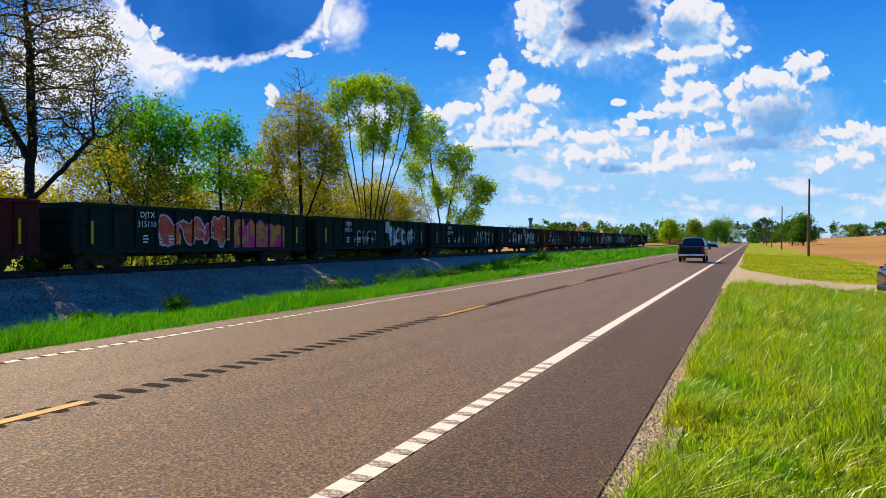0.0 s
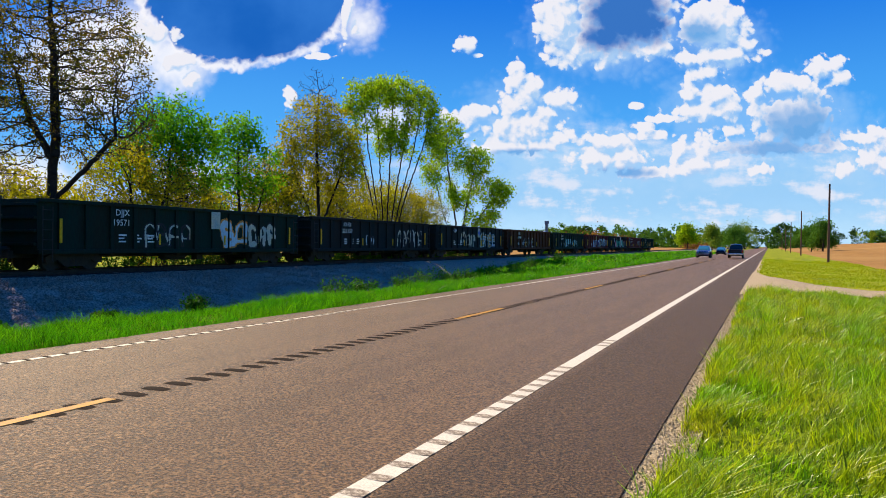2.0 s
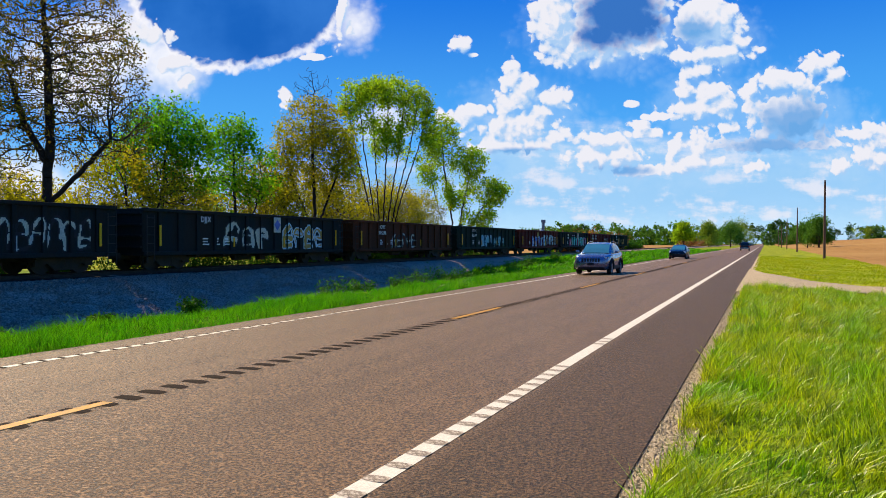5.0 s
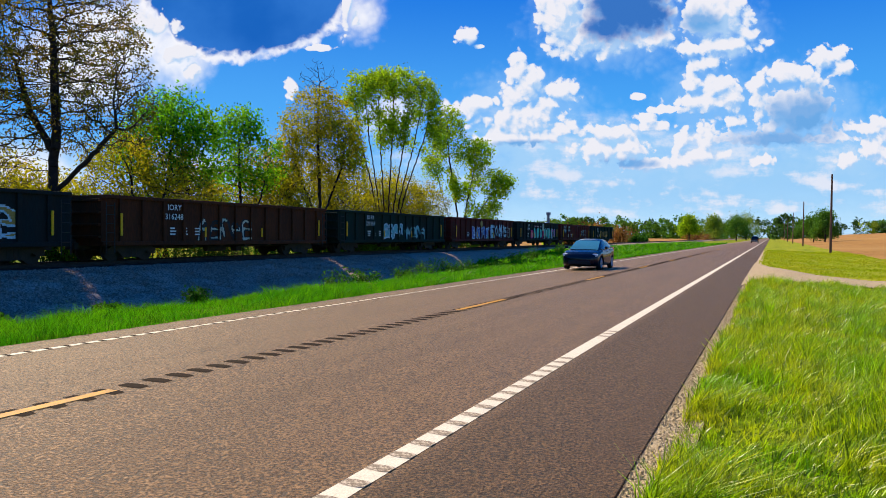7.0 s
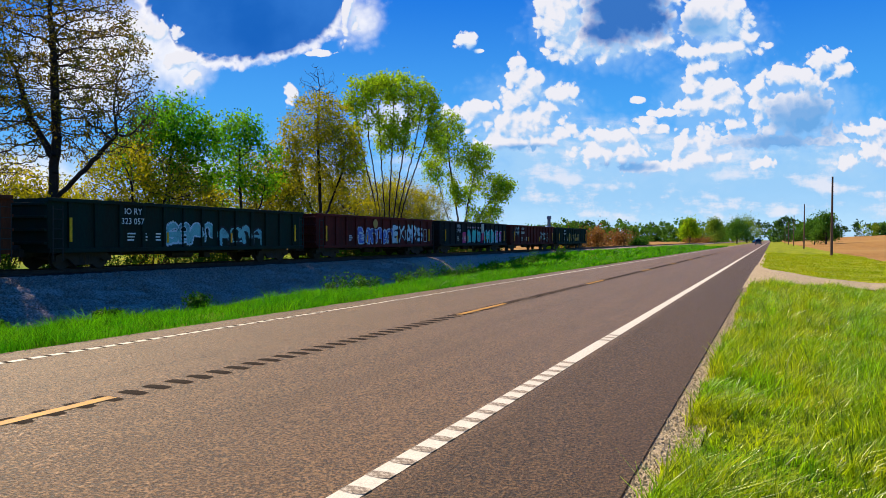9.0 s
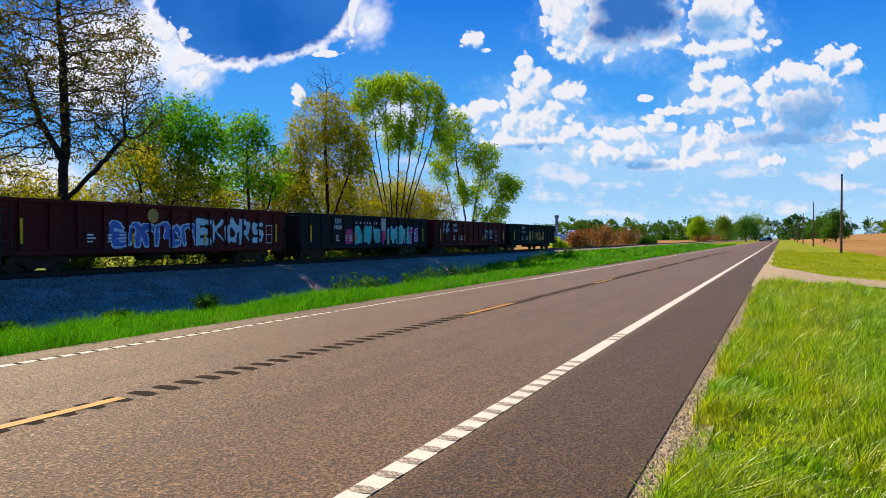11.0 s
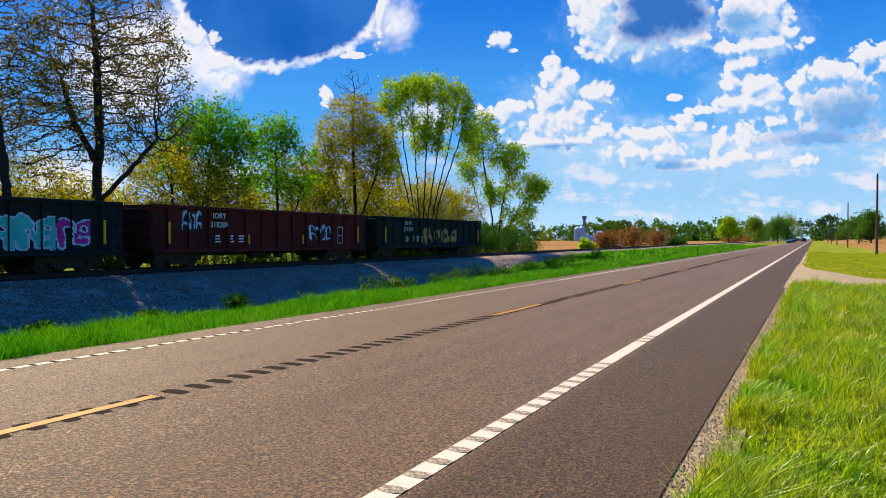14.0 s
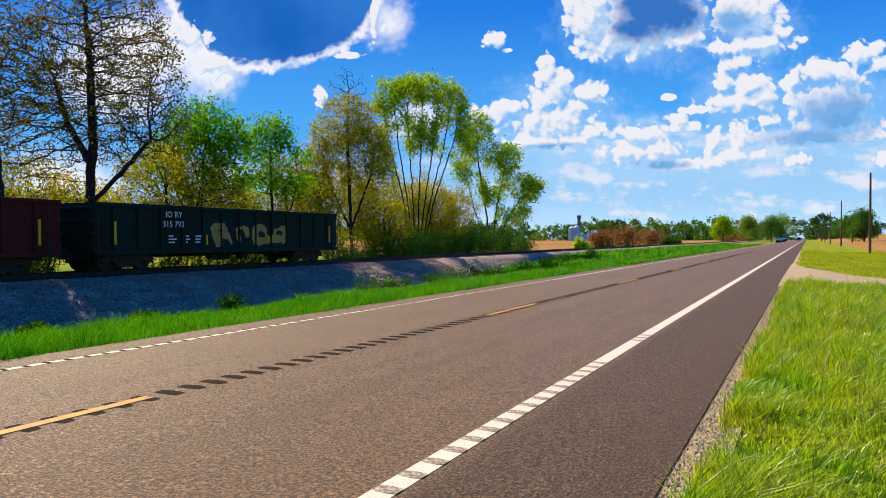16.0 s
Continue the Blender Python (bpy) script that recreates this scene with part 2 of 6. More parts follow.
def asphalt():
    """Worn asphalt: speckled stone, paler wheel tracks along the lanes, a darker shoulder, long streaks and small stains."""
    m = bpy.data.materials.new("asphalt")
    m.use_nodes = True
    k = Tree(m.node_tree)
    where = k.add("TexCoord").outputs["Object"]
    x = k.add("SeparateXYZ", Vector=where).outputs[0]
    speck = k.ramp(k.noise(38.0, 3.0, 0.65, where), 0.34, 0.66)
    pebble = k.ramp(k.noise(19.0, 4.0, 0.7, where), 0.36, 0.64)
    patch = k.ramp(k.noise(0.5, 5.0, 0.6, where), 0.3, 0.7)
    streak = k.ramp(k.noise(2.6, 4.0, 0.6, k.add("Mapping", Vector=where, Scale=(1.0, 0.03, 1.0)).outputs[0]), 0.3, 0.7)
    shoulder = k.ramp(x, -2.62, -2.35)
    colour = k.mix(patch, (0.118, 0.060, 0.019), (0.142, 0.073, 0.024))
    colour = k.mix(k.math("MULTIPLY", streak, 0.55), colour, (0.180, 0.096, 0.034))
    colour = k.mix(k.math("MULTIPLY", shoulder, 0.75), colour, (0.062, 0.031, 0.0095))
    colour = k.mix(1.0, colour, k.mix(speck, (0.30, 0.30, 0.30), (1.75, 1.75, 1.75)), "MULTIPLY")
    colour = k.mix(1.0, colour, k.mix(pebble, (0.72, 0.72, 0.72), (1.25, 1.25, 1.25)), "MULTIPLY")
    b = m.node_tree.nodes["Principled BSDF"]
    k.put(b, "Base Color", colour)
    k.put(b, "Roughness", k.math("ADD", 0.56, k.math("MULTIPLY", shoulder, 0.12)))
    b.inputs["Specular IOR Level"].default_value = 0.30
    k.put(b, "Normal", k.add("Bump", Strength=0.8, Distance=0.012, Height=k.math("ADD", speck, pebble)).outputs[0])
    return m


ASPHALT = asphalt()
# Dark brown puts the shade of the hollows into the flat grooves' colour.
GROOVE_SHADE = material("shaded_groove_asphalt", (0.024, 0.0155, 0.010), None, 2, 0.9, fine=70, relief=0.3, spec=0.05)
SCUFFED = material("scuffed_line_paint", (0.52, 0.44, 0.32), (0.12, 0.085, 0.055), 20, 0.8, fine=60, relief=0.4, low=0.38, high=0.55, spec=0.1)
WHITE_LINE = material("white_line_paint", (0.66, 0.57, 0.42), (0.48, 0.41, 0.3), 6, 0.6, fine=80, relief=0.2, low=0.5, high=0.8)
YELLOW_LINE = material("yellow_line_paint", (0.46, 0.22, 0.012), (0.26, 0.13, 0.02), 6, 0.6, fine=60, relief=0.2, low=0.42, high=0.7)
GRAVEL = material("pale_gravel", (0.40, 0.31, 0.18), (0.24, 0.18, 0.11), 5, 0.9, fine=45, relief=0.8, grain=0.6, spec=0.1)
PEBBLE = material("pale_pebble", (0.66, 0.49, 0.26), (0.42, 0.31, 0.16), 30, 0.85, vary=0.75, per="island", spec=0.1)
BALLAST = material("grey_ballast", (0.27, 0.185, 0.145), (0.17, 0.12, 0.095), 1.2, 0.9, fine=12, relief=0.8, grain=0.7)
STONE = material("ballast_stone", (0.40, 0.28, 0.22), (0.23, 0.165, 0.135), 8, 0.85, vary=0.8, per="island")
STEEL = material("rail_steel", (0.035, 0.024, 0.018), (0.06, 0.04, 0.028), 4, 0.7, metal=0.1)
SLEEPER = material("tarred_sleeper", (0.05, 0.04, 0.035), None, 6, 0.85, relief=0.4)
BARK = material("bark", (0.042, 0.030, 0.022), (0.024, 0.018, 0.014), 6, 0.9, fine=22, relief=0.6)
BLADE = material("grass_blade", (0.32, 0.66, 0.005), (0.74, 0.74, 0.012), 0.9, 0.4, fine=8, vary=0.95, per="island", through_light=0.5, grain=0.2, spec=0.5)
BLADE_DEEP = material("verge_blade", (0.075, 0.38, 0.004), (0.19, 0.50, 0.006), 0.7, 0.45, fine=8, vary=0.9, per="island", through_light=0.5, grain=0.2, spec=0.1)
LEAF_OLIVE = material("olive_leaf", (0.36, 0.40, 0.007), (0.58, 0.46, 0.012), 0.5, 0.6, vary=0.80, per="island", through_light=0.68, grain=0.15, spec=0.06)
LEAF_GREEN = material("green_leaf", (0.10, 0.44, 0.009), (0.32, 0.58, 0.009), 0.5, 0.6, vary=0.85, per="island", through_light=0.68, grain=0.15, spec=0.06)
LEAF_LIGHT = material("light_leaf", (0.52, 0.74, 0.014), (0.30, 0.62, 0.012), 0.5, 0.6, vary=0.80, per="island", through_light=0.6, grain=0.15, spec=0.06)
LEAF_DARK = material("dark_leaf", (0.10, 0.13, 0.006), (0.24, 0.14, 0.012), 0.5, 0.5, vary=0.7, per="island", through_light=0.55, grain=0.15)
LEAF_RUST = material("rust_leaf", (0.36, 0.13, 0.03), (0.28, 0.17, 0.03), 0.5, 0.6, vary=0.7, per="island", through_light=0.5, grain=0.15)
CAR_BLACK = material("black_wagon_paint", (0.010, 0.017, 0.017), (0.026, 0.017, 0.012), 0.9, 0.75, fine=14, stretch=(1, 1, 0.25), relief=0.1, spec=0.1)
CAR_GREEN = material("dark_green_wagon_paint", (0.005, 0.024, 0.017), (0.018, 0.015, 0.008), 0.9, 0.75, fine=14, stretch=(1, 1, 0.25), relief=0.1, spec=0.1)
CAR_RED = material("oxide_red_wagon_paint", (0.110, 0.013, 0.010), (0.050, 0.010, 0.007), 0.9, 0.7, fine=14, stretch=(1, 1, 0.25), relief=0.1, spec=0.1)
CAR_RUST = material("rusty_wagon_paint", (0.090, 0.023, 0.008), (0.038, 0.013, 0.006), 0.9, 0.7, fine=14, stretch=(1, 1, 0.25), relief=0.1, spec=0.1)
IRON = material("dirty_iron", (0.03, 0.026, 0.023), (0.05, 0.036, 0.026), 3, 0.75, fine=20, relief=0.2)
YELLOW = material("safety_yellow", (0.95, 0.40, 0.008), (0.8, 0.30, 0.008), 6, 0.5)
STENCIL = material("stencil_white", (0.75, 0.74, 0.70), (0.42, 0.42, 0.40), 5, 0.7, low=0.45, high=0.8)
POLE_WOOD = material("pole_wood", (0.16, 0.085, 0.05), (0.09, 0.055, 0.035), 3, 0.85, stretch=(3, 3, 0.2), relief=0.3)
WOODS_GREEN = material("woods_green", (0.11, 0.28, 0.02), (0.15, 0.3, 0.02), 0.03, 0.7, vary=0.6, per="island", through_light=0.3, spec=0.1)
WOODS_DARK = material("woods_dark", (0.045, 0.12, 0.02), (0.06, 0.14, 0.02), 0.03, 0.7, vary=0.6, per="island", through_light=0.3, spec=0.1)
WOODS_LIGHT = material("woods_light", (0.26, 0.42, 0.02), (0.3, 0.36, 0.03), 0.03, 0.7, vary=0.6, per="island", through_light=0.3, spec=0.1)
MOWN = material("mown_blade", (0.38, 0.48, 0.006), (0.5, 0.5, 0.012), 0.3, 0.5, fine=8, vary=0.4, per="island", through_light=0.4, grain=0.2, spec=0.1)
WEED = material("weed_leaf", (0.055, 0.2, 0.012), (0.10, 0.24, 0.012), 0.5, 0.6, vary=0.75, per="island", through_light=0.4, grain=0.15, spec=0.06)


# ---- ground and road ----
def part(name, bm, mat, parent, label=""):
    """Links a bmesh as one mesh object under a thing or a part."""
    data = bpy.data.meshes.new(name)
    bm.to_mesh(data)
    bm.free()
    return hang(name, data, mat, parent, label)


def hang(name, data, mat, parent, label=""):
    for m in mat if isinstance(mat, (list, tuple)) else [mat]:
        if not data.materials or isinstance(mat, (list, tuple)):
            data.materials.append(m)
    ob = new(name, data)
    ob.parent = parent
    return tagged(ob, label)


def mesh_of(name, verts, faces, smooth=False):
    data = bpy.data.meshes.new(name)
    data.from_pydata([tuple(v) for v in verts], [], [tuple(f) for f in faces])
    if smooth:
        data.polygons.foreach_set("use_smooth", [True] * len(data.polygons))
    data.update()
    return data


def quads_mesh(name, points):
    """A mesh of loose polygons from an array (polygons, corners, 3)."""
    n, c = points.shape[:2]
    data = bpy.data.meshes.new(name)
    data.vertices.add(n * c)
    data.vertices.foreach_set("co", np.ascontiguousarray(points, dtype=np.float32).ravel())
    data.loops.add(n * c)
    data.loops.foreach_set("vertex_index", np.arange(n * c, dtype=np.int32))
    data.polygons.add(n)
    data.polygons.foreach_set("loop_start", np.arange(0, n * c, c, dtype=np.int32))
    data.update(calc_edges=True)
    return data


def box(bm, x0, x1, y0, y1, z0, z1, bevel=0.0):
    made = bmesh.ops.create_cube(bm, size=1.0, matrix=Matrix.LocRotScale(((x0 + x1) / 2, (y0 + y1) / 2, (z0 + z1) / 2), None, (x1 - x0, y1 - y0, z1 - z0)))
    if bevel:
        edges = list({e for v in made["verts"] for e in v.link_edges})
        bmesh.ops.bevel(bm, geom=edges, offset=bevel, segments=2, affect="EDGES", profile=0.5)
    return bm


def boxed(*a, **k):
    return box(bmesh.new(), *a, **k)


def tube(bm, a, b, r0, r1=None, sides=8):
    a, b = Vector(a), Vector(b)
    turn = (b - a).to_track_quat("Z", "Y").to_matrix().to_4x4()
    bmesh.ops.create_cone(bm, cap_ends=True, segments=sides, radius1=r0, radius2=r0 if r1 is None else r1, depth=(b - a).length,
                          matrix=Matrix.Translation((a + b) / 2) @ turn)
    return bm


def smoothstep(a, b, v):
    v = np.clip((np.asarray(v, dtype=float) - a) / (b - a), 0, 1)
    return v * v * (3 - 2 * v)


PROFILE_X = [-5000, -60, -31, -28.5, -27, -22, -20.2, -18.2, -16.6, -15.5, -13.5, -10.9, -10.7, -9.8, -6.25, -2.65, -0.95, -0.5, 0.5, 2.5, 5.0, 9.0, 5000]
PROFILE_Z = [-0.3, -0.3, -0.15, -0.1, -0.3, -1.05, -1.0, -0.86, -0.5, -0.4, -0.2, -0.07, -0.07, -0.07, -0.07, -0.07, -0.07, -0.04, 0.0, -0.1, -0.15, -0.1, 0.0]


def ground_z(x, y):
    x, y = np.asarray(x, dtype=float), np.asarray(y, dtype=float)
    z = np.interp(x, PROFILE_X, PROFILE_Z)
    z = z + smoothstep(50, 320, y) * np.clip((x - 9) * 0.085, 0, 7)
    z = z + 1.1 * smoothstep(40, 78, y) * smoothstep(-23.6, -21.5, x) * (1 - smoothstep(-19.0, -14.5, x))
    bumps = 0.05 * np.sin(x * 1.7 + 0.6 * y) * np.sin(0.8 * y - x) * np.clip((np.abs(x + 5.8) - 5.5) * 0.3, 0, 1)
    return z + bumps * (np.abs(y) < 120)


def axis(*stretches):
    out = []
    for a, b, step in stretches:
        out += list(np.arange(a, b, step))
    return np.array(out + [stretches[-1][1]])


gx = axis((-4500, -500, 500), (-500, -60, 40), (-60, -32, 4), (-32, 10, 0.55), (10, 60, 4), (60, 500, 40), (500, 4500, 500))
gy = axis((-800, -60, 60), (-60, -10, 5), (-10, 70, 0.9), (70, 200, 5), (200, 900, 35), (900, 4500, 400))
GX, GY = np.meshgrid(gx, gy, indexing="ij")
GZ = ground_z(GX, GY)
nx, ny = GX.shape
idx = np.arange(nx * ny).reshape(nx, ny)
faces = np.stack([idx[:-1, :-1], idx[1:, :-1], idx[1:, 1:], idx[:-1, 1:]], -1).reshape(-1, 4)
ground_mesh = mesh_of("ground", np.stack([GX, GY, GZ], -1).reshape(-1, 3), faces, True)


def ground_material():
    m = bpy.data.materials.new("grass_and_stubble")
    m.use_nodes = True
    k = Tree(m.node_tree)
    where = k.add("TexCoord").outputs["Object"]
    xyz = k.add("SeparateXYZ", Vector=where)
    x, y = xyz.outputs[0], xyz.outputs[1]
    wobble = k.math("MULTIPLY", k.math("SUBTRACT", k.noise(0.3, 3, 0.6, where), 0.5), 2.5)
    xw = k.math("ADD", x, wobble)
    right = k.ramp(xw, 8.3, 8.9)
    left = k.math("SUBTRACT", 1.0, k.ramp(xw, -36.0, -34.0))
    left = k.math("MULTIPLY", left, k.math("MAXIMUM", k.ramp(y, 84.0, 90.0), k.math("SUBTRACT", 1.0, k.ramp(x, -82.0, -75.0))))
    field = k.math("MAXIMUM", k.math("MULTIPLY", right, k.ramp(k.math("ADD", y, wobble), 38.0, 41.0)), left)
    furrow = k.noise(0.9, 4, 0.7, k.add("Mapping", Vector=where, Scale=(1.0, 0.12, 1.0)).outputs[0])
    stubble = k.mix(furrow, (0.12, 0.055, 0.018), (0.42, 0.22, 0.06))
    stubble = k.mix(k.ramp(k.noise(0.02, 3, 0.6, where), 0.35, 0.65), stubble, (0.33, 0.19, 0.06))
    blades = k.noise(14.0, 3, 0.7, k.add("Mapping", Vector=where, Scale=(1.0, 0.5, 1.0)).outputs[0])
    # The darker tone paints shade between the blades into the ground colour.
    grass = k.mix(k.ramp(blades, 0.3, 0.7), (0.03, 0.055, 0.003), (0.2, 0.27, 0.009))
    grass = k.mix(k.math("MULTIPLY", k.ramp(k.noise(0.5, 4, 0.6, where), 0.3, 0.7), k.ramp(k.math("ADD", y, wobble), 33.0, 37.0)), grass, (0.30, 0.31, 0.015))
    b = m.node_tree.nodes["Principled BSDF"]
    k.put(b, "Base Color", k.mix(field, grass, stubble))
    b.inputs["Roughness"].default_value = 0.95
    b.inputs["Specular IOR Level"].default_value = 0.05
    k.put(b, "Normal", k.add("Bump", Strength=0.7, Distance=0.06, Height=blades).outputs[0])
    return m


ground = hang("ground", ground_mesh, ground_material(), None, "green roadside grass with tan stubble fields beyond")
tagged(ground, category="ground", kind="structure")

# road: crowned asphalt slab
ROAD_X = np.array([-10.75, -9.8, -6.25, -2.65, -0.95])
ROAD_Z = np.array([-0.02, 0.0, 0.10, 0.0, -0.03])


def road_z(x):
    return np.interp(x, ROAD_X, ROAD_Z)


def strip(name, xs, ys, lift, mat, parent=None, label="", skirt=0.0):
    """A sheet over the road's crown with the given cross lines."""
    verts, f = [], []
    for y in ys:
        for x in xs:
            verts.append((x, y, float(road_z(x)) + lift))
    w = len(xs)
    for j in range(len(ys) - 1):
        for i in range(w - 1):
            a = j * w + i
            f.append((a, a + 1, a + 1 + w, a + w))
    if skirt:
        base = len(verts)
        for y in ys:
            for x in (xs[0] - 0.06, xs[-1] + 0.06):
                verts.append((x, y, float(road_z(x)) + lift - skirt))
        for j in range(len(ys) - 1):
            f.append((base + 2 * j, j * w, (j + 1) * w, base + 2 * j + 2))
            f.append((j * w + w - 1, base + 2 * j + 1, base + 2 * j + 3, (j + 1) * w + w - 1))
    return hang(name, mesh_of(name, verts, f), mat, parent, label)


LONG = [-150, -40, -10, 0, 10, 20, 40, 70, 110, 200, 400, 800, 1600, 3000]
road = strip("road", [-10.75, -9.8, -8.0, -6.25, -4.4, -2.65, -0.95], LONG, 0.0, ASPHALT, None, "two-lane asphalt road with rumble strips", skirt=0.12)
tagged(road, category="road", kind="structure")
strip("edge_line", [-2.745, -2.545], LONG, 0.004, WHITE_LINE, road, "white edge line")
strip("edge_line", [-9.87, -9.73], LONG, 0.004, WHITE_LINE, road, "white edge line")
DASH_END = 5.56
for k in range(-3, 28):
    y1 = DASH_END + 12.3 * k
    strip("centre_dash", [-6.32, -6.25, -6.18], [y1 - 3.05, y1], 0.008, YELLOW_LINE, road, "worn yellow dash")
# milled rumble grooves, one after another, laid on the road as patches without depth
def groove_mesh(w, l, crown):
    """A flat groove patch that follows the crown, with rounded ends."""
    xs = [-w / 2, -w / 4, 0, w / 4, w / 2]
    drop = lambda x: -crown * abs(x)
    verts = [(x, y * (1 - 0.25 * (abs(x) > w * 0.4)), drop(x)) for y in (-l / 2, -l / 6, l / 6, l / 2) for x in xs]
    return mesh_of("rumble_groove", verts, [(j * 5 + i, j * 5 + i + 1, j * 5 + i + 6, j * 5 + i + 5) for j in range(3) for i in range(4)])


MID_GROOVE, EDGE_GROOVE, FAR_GROOVE = groove_mesh(0.34, 0.17, 0.028), groove_mesh(0.205, 0.14, 0.0), groove_mesh(0.16, 0.085, 0.0)
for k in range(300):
    ob = hang("rumble_groove", MID_GROOVE, GROOVE_SHADE, road)
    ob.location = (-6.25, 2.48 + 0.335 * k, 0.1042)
for k in range(34):
    y = 1.5 + 0.366 * k
    if y < 10.4 or 12.6 < y:
        ob = hang("rumble_groove", EDGE_GROOVE, SCUFFED, road)
        ob.location = (-2.645, y, 0.0075)
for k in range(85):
    ob = hang("rumble_groove", FAR_GROOVE, GROOVE_SHADE, road)
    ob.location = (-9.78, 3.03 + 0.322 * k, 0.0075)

# gravel shoulder, driveway, ballast
def sheet(name, left, right, ys, lift, mat, label, category):
    """A strip on the ground between two edge functions of y."""
    verts, f, n = [], [], 7
    for y in ys:
        for i in range(n):
            x = left(y) + (right(y) - left(y)) * i / (n - 1)
            verts.append((x, y, float(ground_z(x, y)) + lift))
    for j in range(len(ys) - 1):
        for i in range(n - 1):
            a = j * n + i
            f.append((a, a + 1, a + 1 + n, a + n))
    return tagged(hang(name, mesh_of(name, verts, f, True), mat, None, label), category=category, kind="structure")


ys = np.arange(0, 110, 0.4)
sheet("gravel_shoulder", lambda y: -1.05, lambda y: -0.55, ys, 0.022, GRAVEL, "pale gravel strip along the asphalt edge", "shoulder")
def shoulder_stones():
    """Loose gravel along the asphalt's edge."""
    g = np.random.default_rng(77)
    n = 14000
    y = 3 + 40 * g.random(n) ** 1.6
    x = -0.99 + 0.42 * g.random(n) ** 1.2
    r = g.uniform(0.006, 0.019, n)
    centre = np.stack([x, y, ground_z(x, y) + 0.022], -1)
    corners = np.array([[1, 0, 0], [0, 1, 0], [-1, 0, 0], [0, -1, 0], [0, 0, 1]], dtype=float)
    pts = centre[:, None] + (corners[None] * g.uniform(0.6, 1.3, (n, 5, 3)) + g.normal(0, 0.2, (n, 5, 3))) * r[:, None, None]
    tris = pts[:, [[0, 1, 4], [1, 2, 4], [2, 3, 4], [3, 0, 4]]].reshape(-1, 3, 3)
    tagged(hang("gravel_stones", quads_mesh("gravel_stones", tris), PEBBLE, None, "loose pale gravel beside the asphalt"), category="gravel", kind="stuff")


shoulder_stones()
DRIVE_FRONT = lambda x: np.interp(x, [-1.0, 0.5, 2.0, 4.0, 9.0, 14.0], [29.5, 32.0, 32.3, 31.0, 26.5, 23.5])
DRIVE_BACK = lambda x: np.interp(x, [-1.0, 0.0, 1.2, 3.0, 6.0, 9.0, 14.0], [56.0, 47.0, 42.0, 38.0, 34.5, 32.0, 28.0])


def driveway():
    verts, f, n = [], [], 6
    xs = np.arange(-1.0, 14.01, 0.5)
    for x in xs:
        for i in range(n):
            y = DRIVE_FRONT(x) + (DRIVE_BACK(x) - DRIVE_FRONT(x)) * i / (n - 1)
            verts.append((x, y, float(ground_z(x, y)) + 0.05))
    for j in range(len(xs) - 1):
        for i in range(n - 1):
            a = j * n + i
            f.append((a, a + n, a + 1 + n, a + 1))
    return tagged(hang("driveway", mesh_of("driveway", verts, f, True), GRAVEL, None, "pale gravel driveway joining the road"), category="driveway", kind="structure")


driveway()

# railway: ballast bank, sleepers, rails
TRACK_X, RAIL_TOP = -25.4, 0.54
BANK_X = np.array([-30.5, -27.6, -27.0, -23.8, -23.4, -20.5, -20.0])
BANK_Z = np.array([-0.3, 0.30, 0.34, 0.34, 0.30, -0.93, -1.05])
rng = np.random.default_rng(5)
verts, f = [], []
by = np.concatenate([np.arange(-30, 110, 0.5), np.arange(110, 900, 12.0)])
bx = np.concatenate([np.linspace(-30.5, -27, 6), np.linspace(-26.5, -23, 5), np.linspace(-22.8, -20.0, 12)])
for y in by:
    for x in bx:
        narrow = 1 - 0.72 * float(smoothstep(38, 75, y))
        near = -23.0 + (x + 23.0) * narrow if x > -23.0 else x
        verts.append((near, y, np.interp(x, BANK_X, BANK_Z) + rng.normal(0, 0.025)))
w = len(bx)
for j in range(len(by) - 1):
    for i in range(w - 1):
        a = j * w + i
        f.append((a, a + 1, a + 1 + w, a + w))
ballast = tagged(hang("ballast", mesh_of("ballast", verts, f, True), BALLAST, None, "grey crushed-stone railway ballast bank"), category="ballast", kind="structure")


def stones():
    """Loose crushed stones on the near slope, small octahedra."""
    n = 36000
    x = rng.uniform(-23.9, -20.3, n)
    y = 6 + 40 * rng.random(n) ** 1.3
    z = np.interp(x, BANK_X, BANK_Z)
    r = rng.uniform(0.02, 0.05, n)
    centre = np.stack([x, y, z], -1)
    corners = np.array([[1, 0, 0], [0, 1, 0], [-1, 0, 0], [0, -1, 0], [0, 0, 1]], dtype=float)
    pts = centre[:, None] + (corners[None] * rng.uniform(0.6, 1.3, (n, 5, 3)) + rng.normal(0, 0.2, (n, 5, 3))) * r[:, None, None]
    tris = pts[:, [[0, 1, 4], [1, 2, 4], [2, 3, 4], [3, 0, 4]]].reshape(-1, 3, 3)
    tagged(hang("ballast_stones", quads_mesh("ballast_stones", tris), STONE, None, "loose grey crushed stones on the bank"), category="stones", kind="stuff")


stones()
track = tagged(new("railway_track"), "single railway track with steel rails on tarred sleepers", "railway track", kind="structure")
RAIL_PROFILE = [(-0.07, -0.16), (0.07, -0.16), (0.07, -0.14), (0.012, -0.12), (0.012, -0.045), (0.036, -0.03), (0.036, 0), (-0.036, 0), (-0.036, -0.03), (-0.012, -0.045), (-0.012, -0.12), (-0.07, -0.14)]
for side in (-0.7525, 0.7525):
    n = len(RAIL_PROFILE)
    v = [(TRACK_X + side + a, y, RAIL_TOP + b) for y in (-30, 900) for a, b in RAIL_PROFILE]
    hang("rail", mesh_of("rail", v, [(i, (i + 1) % n, n + (i + 1) % n, n + i) for i in range(n)]), STEEL, track, "rusty steel rail")
